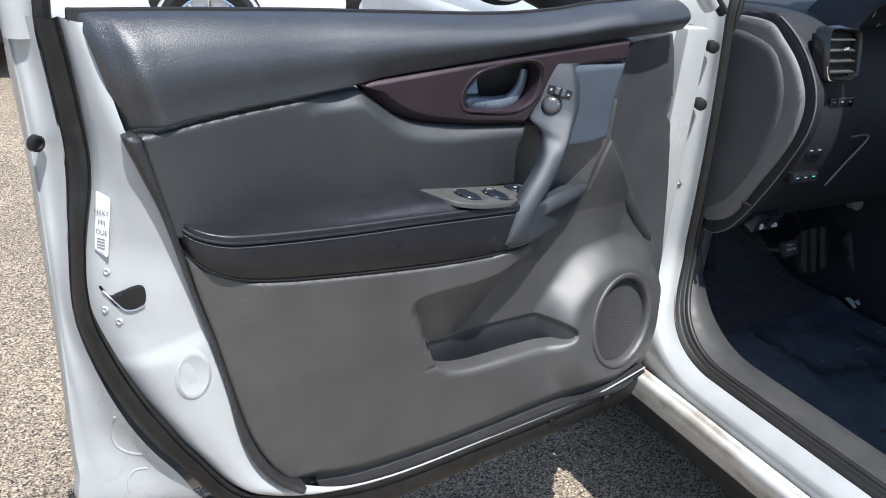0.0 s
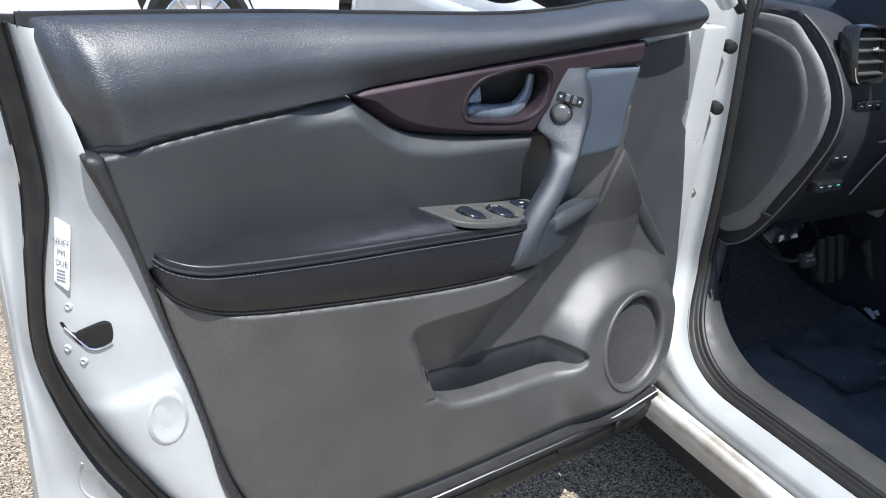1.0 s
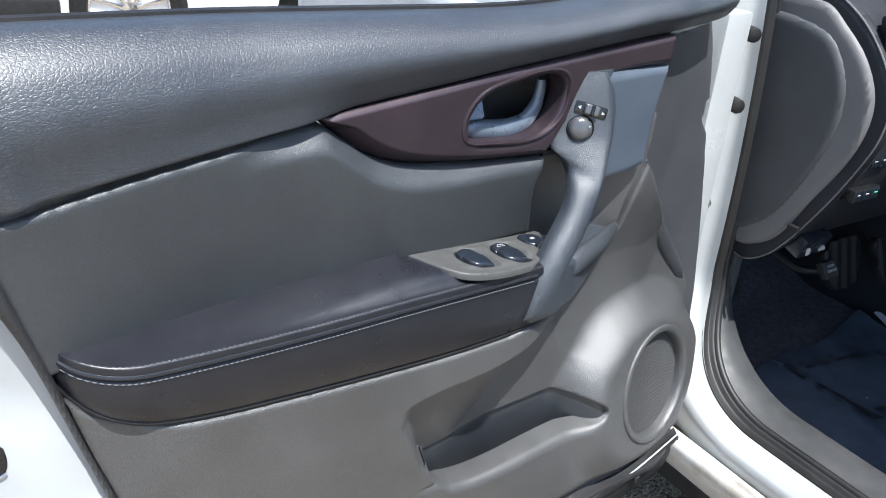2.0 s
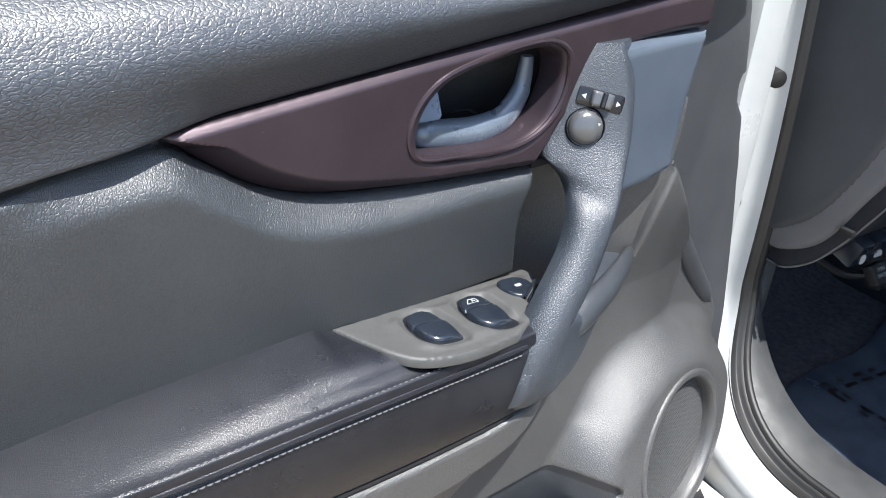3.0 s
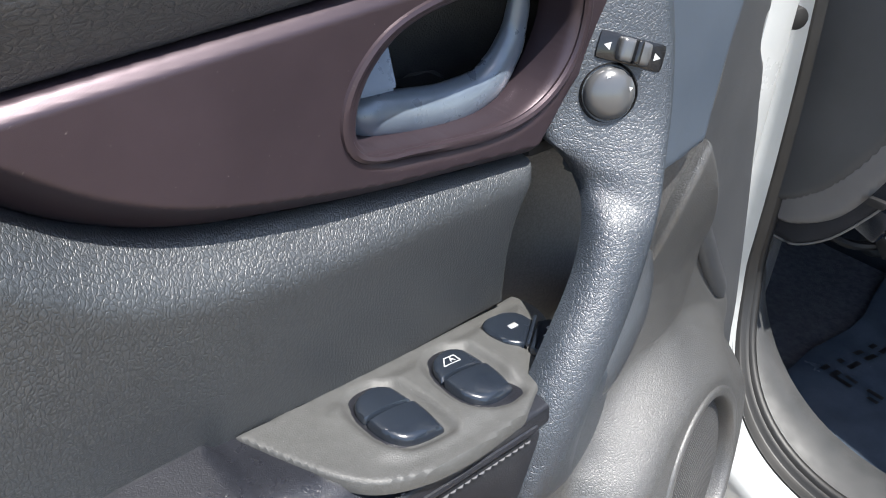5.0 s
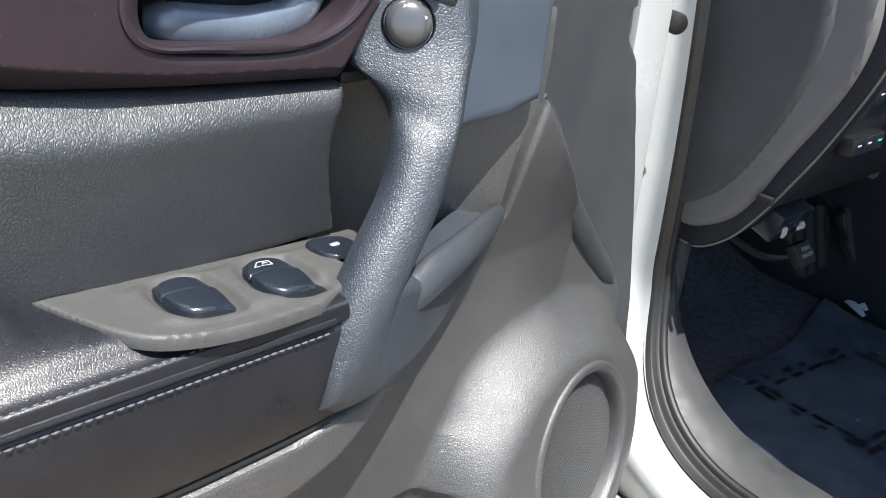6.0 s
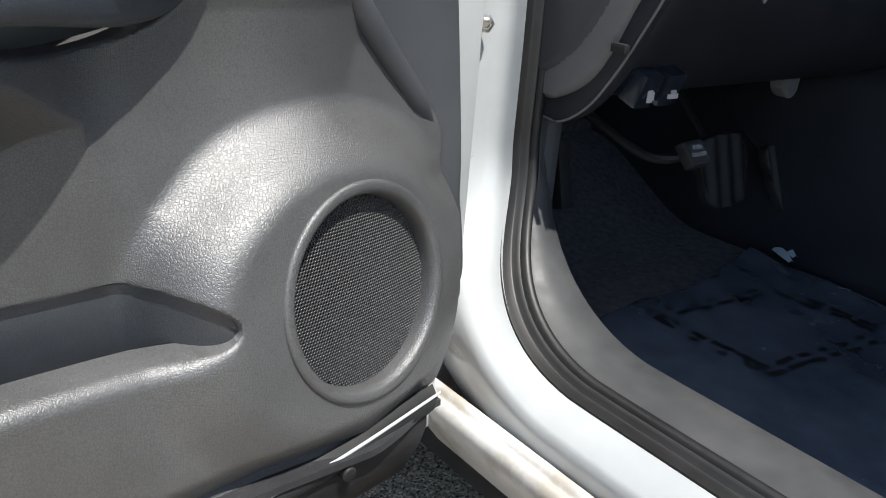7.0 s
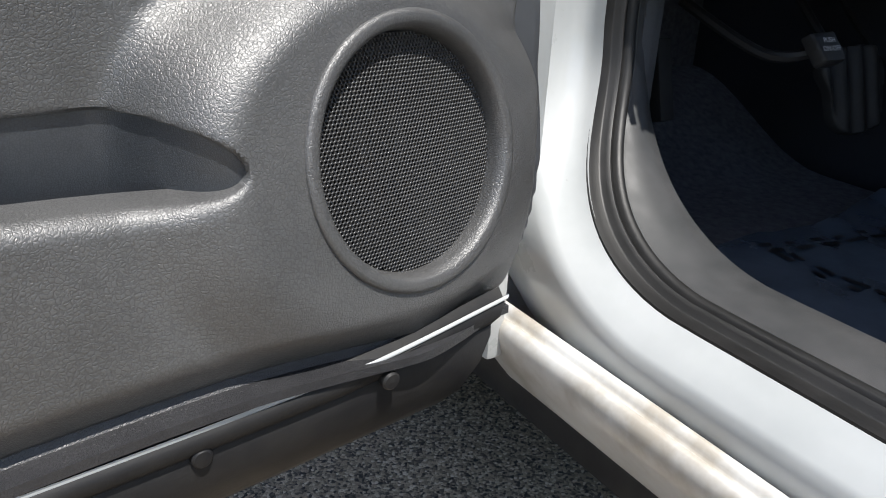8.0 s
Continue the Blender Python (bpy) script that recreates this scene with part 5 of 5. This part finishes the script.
def film_sheet():
    rng = random.Random(4)
    def height(x, y):
        z = 0.408 + 0.012 * smoothstep(0.05, 0.2, y) * smoothstep(0.35, 0.7, x)
        return z + 0.0022 * np.sin(31 * x + 9 * y) * np.sin(23 * y - 6 * x + 1) + 0.0012 * np.sin(77 * x - 40 * y)

    loop = smooth_line([(0.0, -1.2, 1), (0.0, 0.06), (0.1, 0.1), (0.25, 0.12), (0.4, 0.115), (0.5, 0.14), (0.6, 0.16, 1), (0.605, -1.2, 1)], True)
    piece("film", flat_panel(loop, height, step=0.012, edge=0.001, back=0.001), FILM_M, film)
    # printed warnings: two frames of lines that cannot be read, and one that can
    def line_of_bars(x0, y0, dx, dy, count, size):
        for k in range(count):
            w = size * rng.uniform(1.2, 4.2)
            p = Vector((x0, y0, 0)) + Vector((dx, dy, 0)) * (k * size * 4.8)
            d = Vector((dx, dy, 0)).normalized()
            s = Vector((-d.y, d.x, 0)) * size * 0.5
            q = p + d * w
            pts = [p - s, q - s, q + s, p + s]
            verts = [(v.x, v.y, float(height(np.array(v.x), np.array(v.y))) + 0.0028) for v in pts]
            piece("printed_bar", (verts, [(0, 1, 2, 3)]), INK, film, angle=0)

    for cx, cy in ((0.36, -0.02), (0.30, -0.42)):
        for row in range(2):
            o = 0.018 * row
            line_of_bars(cx - 0.15, cy + 0.10 - o, 1, -0.12, 6, 0.009)
            line_of_bars(cx - 0.15, cy - 0.10 + o, 1, -0.12, 6, 0.009)
            line_of_bars(cx - 0.15 + o, cy - 0.08, 0, 1, 4, 0.009)
            line_of_bars(cx + 0.13 - o, cy - 0.11, 0, 1, 4, 0.009)
    # creased, shining folds at the film's far edge, their sky glints painted pale
    for x, y, l, t in ((0.60, 0.10, 0.06, 60), (0.625, 0.105, 0.05, 62), (0.70, 0.13, 0.03, 40), (0.76, 0.13, 0.03, 75)):
        m = Matrix.Translation((x, y, 0.424)) @ Matrix.Rotation(radians(t), 4, "Z")
        piece("fold", moved(sweep(range(6), lambda i: [(i * l / 5 - l / 2, -0.005, -0.004), (i * l / 5 - l / 2, 0, 0.009 * math.sin(math.pi * i / 5)), (i * l / 5 - l / 2, 0.005, -0.004)]), m), FOLD_GLINT, film)


film_sheet()

# ---- dashboard ----
dash = piece("dashboard", ([], []), DASH_M, car, "black dashboard with a grey end cap")
dash.matrix_basis = CAR


def on_end(loop_data):
    """Turns a panel's data so that it faces out of the doorway; its x runs backwards along the car."""
    return moved(loop_data, Matrix.Rotation(radians(-90), 4, "Z"))


def dashboard():
    prof = [(0.55, 1.16), (0.3, 1.19), (0.12, 1.20), (0.03, 1.185), (-0.02, 1.14), (-0.045, 1.08), (-0.06, 1.02), (-0.06, 0.96), (-0.045, 0.9), (-0.02, 0.84), (0.02, 0.785), (0.07, 0.745), (0.16, 0.725), (0.4, 0.74)]
    line = smooth_line(prof, per=4)
    xs = [-0.005, 0.0, 0.01, 0.03, 0.2, 0.5, 0.9, 1.38]
    ins = [0.012, 0.006, 0.002, 0, 0, 0, 0, 0]

    def section(i):
        out = []
        for a, z in line:
            c = Vector((0.25, 0.95))
            p = Vector((a, z))
            p = p + (c - p).normalized() * ins[i]
            out.append((xs[i], p.x, p.y))
        return out

    dash.data = mesh_of(*sweep(xs, section))
    dash.data.materials.append(DASH_M)
    rim = smooth_line([(-.14, .735, 1), (-.10, .738), (-.045, .775), (0.0, .86), (.045, .95), (.06, 1.01), (.055, 1.06), (.025, 1.11), (-.02, 1.15), (-.07, 1.18), (-.21, 1.175, 1), (-.2, .95)], True)
    core = smooth_line([(-.145, .755, 1), (-.105, .77), (-.06, .81), (-.02, .88), (.012, .97), (.018, 1.03), (0.0, 1.09), (-.05, 1.14), (-.2, 1.16, 1), (-.2, .95)], True)
    piece("end_cap_rim", on_end(panel(rim, lambda x, z: -0.018 + 0 * x, 0.006, 0.008, 0.02)), CAP_RIM, dash, "paler grey rim of the end cap")
    piece("end_cap", on_end(panel(core, lambda x, z: -0.024 + 0 * x, 0.006, 0.012, 0.02)), DASH_CAP, dash, "matt dark grey dashboard end cap")
    edge = smooth_line([(-.13, .712), (-.09, .712), (-.04, .752), (.02, .85), (.06, .935), (.082, 1.0), (.08, 1.06), (.05, 1.115), (0.0, 1.165), (-.06, 1.2)])
    band = np.array([tuple(p) for p in edge] + [(-0.2, 1.18), (-0.2, 0.72)])
    piece("dash_edge", on_end(panel(band, lambda x, z: -0.010 + 0 * x, 0.006, 0.004, 0.02)), DASH_M, dash)
    piece("dash_trim_line", tube([(-0.0085, -a, z) for a, z in edge[::4]], [0.0016] * len(edge[::4]), 6, per=2), CAP_RIM, dash)
    piece("cap_notch", box(-0.024, -0.015, 0.0, 0.02, 0.805, 0.815, 0.002), CAVITY, dash)
    # side air vent: a rounded frame that flares out, louvres behind it, a thin bright line under it
    tip = Matrix.Translation((0.055, -0.05, 1.138)) @ Matrix.Rotation(radians(-14), 4, "X")
    vent = piece("air_vent", bm_moved(box(-0.04, 0.04, -0.004, 0.03, -0.044, 0.044, 0.008), tip), CAVITY, dash, "black air vent with bright trim")
    loop = smooth_line([(-0.036, 0.047), (0.034, 0.044), (0.045, 0.036), (0.043, -0.03), (0.036, -0.043), (-0.033, -0.046), (-0.043, -0.036), (-0.044, 0.036)], True, 6)

    def hoop(i):
        p = Vector((loop[i % len(loop)][0], 0, loop[i % len(loop)][1]))
        out = p.normalized()
        return [tip @ (p + out * a + Vector((0, b, 0))) for a, b in ((-0.004, 0.012), (-0.005, -0.012), (0.0, -0.02), (0.006, -0.012), (0.007, 0.012))]

    piece("vent_frame", sweep(range(len(loop) + 1), hoop), GLOSS, vent)
    for k in range(4):
        piece("vent_slat", bm_moved(box(-0.036, 0.036, -0.014, 0.008, -0.0016, 0.0016, 0.0008), tip @ Matrix.Translation((0, 0, -0.03 + 0.02 * k)) @ Matrix.Rotation(radians(18), 4, "X")), DASH_CAP, vent)
    piece("vent_tab", bm_moved(box(-0.008, 0.008, -0.018, -0.008, -0.004, 0.004, 0.0015), tip @ Matrix.Translation((0.004, 0, 0.01))), CHROME, vent)
    line = [tip @ Vector(p) for p in ((-0.046, -0.016, 0.0), (-0.044, -0.017, -0.036), (-0.033, -0.018, -0.05), (0.03, -0.018, -0.048))]
    piece("vent_trim", tube(line, [0.0014] * 4, 6, per=4), CHROME, vent)
    # instrument hood with dials
    hood = piece("instrument_hood", moved(lathe([(0.1, 0.12), (0.102, 0.0), (0.095, -0.01), (0.088, 0.0), (0.085, 0.05), (0.0, 0.055)], 40), Matrix.Translation((0.23, -0.03, 1.16)) @ Matrix.Diagonal((1.3, 1, 0.85, 1))), DASH_M, dash)
    for k in range(9):
        a = radians(220 - 32 * k)
        piece("dial_mark", bm_moved(box(-0.0015, 0.0015, -0.001, 0.001, -0.006, 0.006), Matrix.Translation((0.2 + 0.06 * math.cos(a), 0.018, 1.155 + 0.055 * math.sin(a))) @ Matrix.Rotation(math.pi / 2 - a, 4, "Y")), MARK, hood, angle=0)
    # switch rows
    for x0, z0, n, names in ((0.075, 1.043, 3, "switch_bank"), (0.047, 0.945, 2, "switch_bank"), (0.027, 0.888, 3, "switch_bank")):
        row = piece(names, box(x0 - 0.013, x0 + 0.024 * n - 0.01, -0.0575, -0.03, z0 - 0.011, z0 + 0.011, 0.003), GLOSS, dash)
        for k in range(n):
            piece("switch_button", box(x0 - 0.011 + 0.024 * k, x0 + 0.011 + 0.024 * k, -0.059, -0.05, z0 - 0.0095, z0 + 0.0095, 0.002), BUTTON, row)
            lamp = n == 3 and k == 2 and z0 < 0.9
            piece("switch_mark", box(x0 - 0.004 + 0.024 * k, x0 + 0.004 + 0.024 * k, -0.0595, -0.058, z0 + 0.001, z0 + 0.003), GREEN_LED if lamp else MARK, row, angle=0)
    piece("panel_seam", tube([(0.12, -0.058, 0.865), (0.16, -0.06, 0.91), (0.205, -0.066, 0.968), (0.15, -0.066, 0.972)], [0.0022] * 4, 6, per=5), CAP_RIM, dash)


dashboard()


def release_levers():
    for k, (x, kind) in enumerate(((0.037, "fuel"), (0.077, "bonnet"))):
        lv = thing("release_lever", "black %s release lever under the dashboard" % kind, "lever", "release levers")
        lv.matrix_world = CAR @ Matrix.Translation((x, 0.02, 0.755))
        piece("lever_body", bm_moved(box(-0.016, 0.016, -0.012, 0.05, -0.012, 0.03, 0.005), Matrix.Rotation(radians(20), 4, "X")), BUTTON, lv)
        if kind == "fuel":
            piece("pump_mark", box(-0.005, 0.003, -0.017, -0.0145, -0.006, 0.008, 0.001), MARK, lv)
            piece("hose_mark", box(0.0035, 0.0055, -0.017, -0.0145, -0.004, 0.006, 0.0005), MARK, lv)
        else:
            piece("car_mark", box(-0.009, 0.009, -0.017, -0.0145, -0.004, 0.002, 0.001), MARK, lv)
            piece("hood_mark", box(-0.004, 0.005, -0.017, -0.0145, 0.002, 0.006, 0.001), MARK, lv)


release_levers()


def pedals():
    def pedal(name, label, outline, at, tilt, ribs, arm):
        ob = thing(name, label, "pedal", "pedals")
        ob.matrix_world = CAR @ Matrix.Translation(at) @ Matrix.Rotation(radians(tilt), 4, "X")
        loop = smooth_line(outline, True)
        lo, hi = loop.min(0), loop.max(0)

        def face(x, z):
            return -0.004 * np.sin((x - lo[0]) / (hi[0] - lo[0]) * math.pi * ribs * 2)

        piece("pedal_pad", panel(loop, face, 0.003, 0.004, 0.012), RUBBER, ob, "ribbed black rubber pad")
        piece("pedal_arm", tube(arm, [0.007] * len(arm), 8), CAVITY, ob)
        return ob

    pedal("brake_pedal", "ribbed black brake pedal", [(-0.066, 0.04), (0.02, 0.06), (0.066, 0.045), (0.07, -0.005), (0.055, -0.05), (-0.028, -0.058), (-0.05, -0.02)], (0.445, 0.15, 0.58), -18, 4, [(0, 0.015, 0.02), (0.0, 0.08, 0.14), (0, 0.13, 0.26)])
    pedal("accelerator_pedal", "narrow black accelerator pedal", [(-0.03, 0.06), (0.025, 0.05), (0.035, -0.03), (0.028, -0.06), (0.0, -0.06), (-0.012, -0.02)], (0.625, 0.15, 0.538), -22, 3, [(0, 0.015, 0.04), (0, 0.08, 0.14), (0, 0.13, 0.26)])
    park = pedal("parking_brake_pedal", "small black parking brake pedal with white lettering", [(-0.022, 0.016, 1), (0.018, 0.018, 1), (0.024, -0.015), (0.02, -0.018), (-0.012, -0.02), (-0.016, -0.017)], (0.214, 0.05, 0.662), -35, 0.01, [(0, 0.01, 0), (-0.03, 0.06, 0.02), (-0.06, 0.12, 0.12)])
    for word, z in (("PUSH", 0.006), ("ON-OFF", -0.004)):
        ob = write(word, 0.0085, Matrix.Identity(4), MARK, park)
        ob.matrix_basis = Matrix.Translation((0.002, -0.0008, z)) @ Matrix.Rotation(radians(90), 4, "X")
    foot = thing("foot_rest", "dark plastic foot rest in the footwell", "foot rest")
    foot.matrix_world = CAR @ Matrix.Translation((0.12, 0.2, 0.6))
    piece("rest_plate", bm_moved(box(-0.012, 0.012, -0.01, 0.01, -0.05, 0.05, 0.005), Matrix.Rotation(radians(-15), 4, "X")), RUBBER, foot)
    col = thing("steering_cover", "pale grey steering column clip under the dashboard", "bracket")
    col.matrix_world = CAR @ Matrix.Translation((0.50, 0.1, 0.725))
    piece("clip", panel(smooth_line([(-.03, .018, 1), (.024, .018, 1), (.018, -.014), (0.005, -.022), (-.02, -.008)], True), lambda x, z: 0 * x, 0.004, 0.003, 0.02), CAP_RIM, col)


pedals()


# ---- parked cars beyond the door ----
def parked_car(name, label, paint, at, turn):
    ob = thing(name, label, "car", "parked cars")
    ob.matrix_world = pose(*at, 0, 0, turn)
    prof = [(-2.25, 0.35), (-2.3, 0.7), (-2.2, 0.98), (-1.7, 1.12), (-1.2, 1.6), (-0.2, 1.68), (0.5, 1.55), (1.1, 1.08), (1.9, 0.98), (2.25, 0.75), (2.3, 0.4), (2.2, 0.28), (-2.2, 0.28)]
    loop = smooth_line([(a, b) for a, b in prof], True, 5)
    ys = [-0.9, -0.88, -0.8, 0.8, 0.88, 0.9]
    ins = [0.06, 0.02, 0, 0, 0.02, 0.06]

    def section(i):
        c = np.array([0.0, 0.8])
        out = []
        for p in loop:
            q = p + (c - p) / np.linalg.norm(c - p) * ins[i]
            w = 1 - 0.16 * smoothstep(0.95, 1.6, q[1])
            out.append((q[0], ys[i] * w, q[1]))
        return out

    piece("body", sweep(ys, section, closed=True), paint, ob)
    piece("lower_cladding", box(-1.0, 1.0, -0.93, -0.86, 0.24, 0.4, 0.02), RUBBER, ob)
    for x in (-1.4, 1.38):
        for s in (-1, 1):
            m = Matrix.Translation((x, s * 0.86, 0.34)) @ Matrix.Rotation(0 if s < 0 else math.pi, 4, "Z")
            wheel = piece("wheel", moved(lathe([(0.42, 0.1), (0.42, -0.03), (0.36, -0.035)], 36), m), CAVITY, ob)
            piece("tyre", moved(lathe([(0.22, 0.02), (0.24, -0.07), (0.3, -0.085), (0.335, -0.06), (0.34, 0.0), (0.335, 0.1)], 40), m), RUBBER, wheel)
            piece("rim", moved(lathe([(0.24, -0.06), (0.225, -0.065), (0.215, -0.03), (0.2, 0.02)], 40), m), CHROME, wheel)
            for k in range(10):
                sp = bm_moved(box(-0.012, 0.012, -0.06, -0.035, 0.03, 0.222, 0.004), m @ Matrix.Rotation(radians(36 * k), 4, "Y"))
                piece("spoke", sp, CHROME, wheel)
            piece("hub", moved(lathe([(0.05, -0.03), (0.045, -0.06), (0.0, -0.065)], 20), m), CHROME, wheel)


WHITE_CAR = mottle(material("white_car_paint", (0.75, 0.76, 0.77), 0.25, 0, 0.5, 0.6), [(0.72, 0.73, 0.74), (0.78, 0.79, 0.8)], 3)
DARK_CAR = mottle(material("dark_car_paint", (0.015, 0.02, 0.02), 0.2, 0.2, 0.5, 0.8), [(0.012, 0.016, 0.017), (0.02, 0.026, 0.027)], 3)
parked_car("parked_suv", "white parked car with silver alloy wheels", WHITE_CAR, (0.61, 6.73, 0), -15)
parked_car("parked_sedan", "dark green parked car with silver alloy wheels", DARK_CAR, (2.94, 8.09, 0), -15)
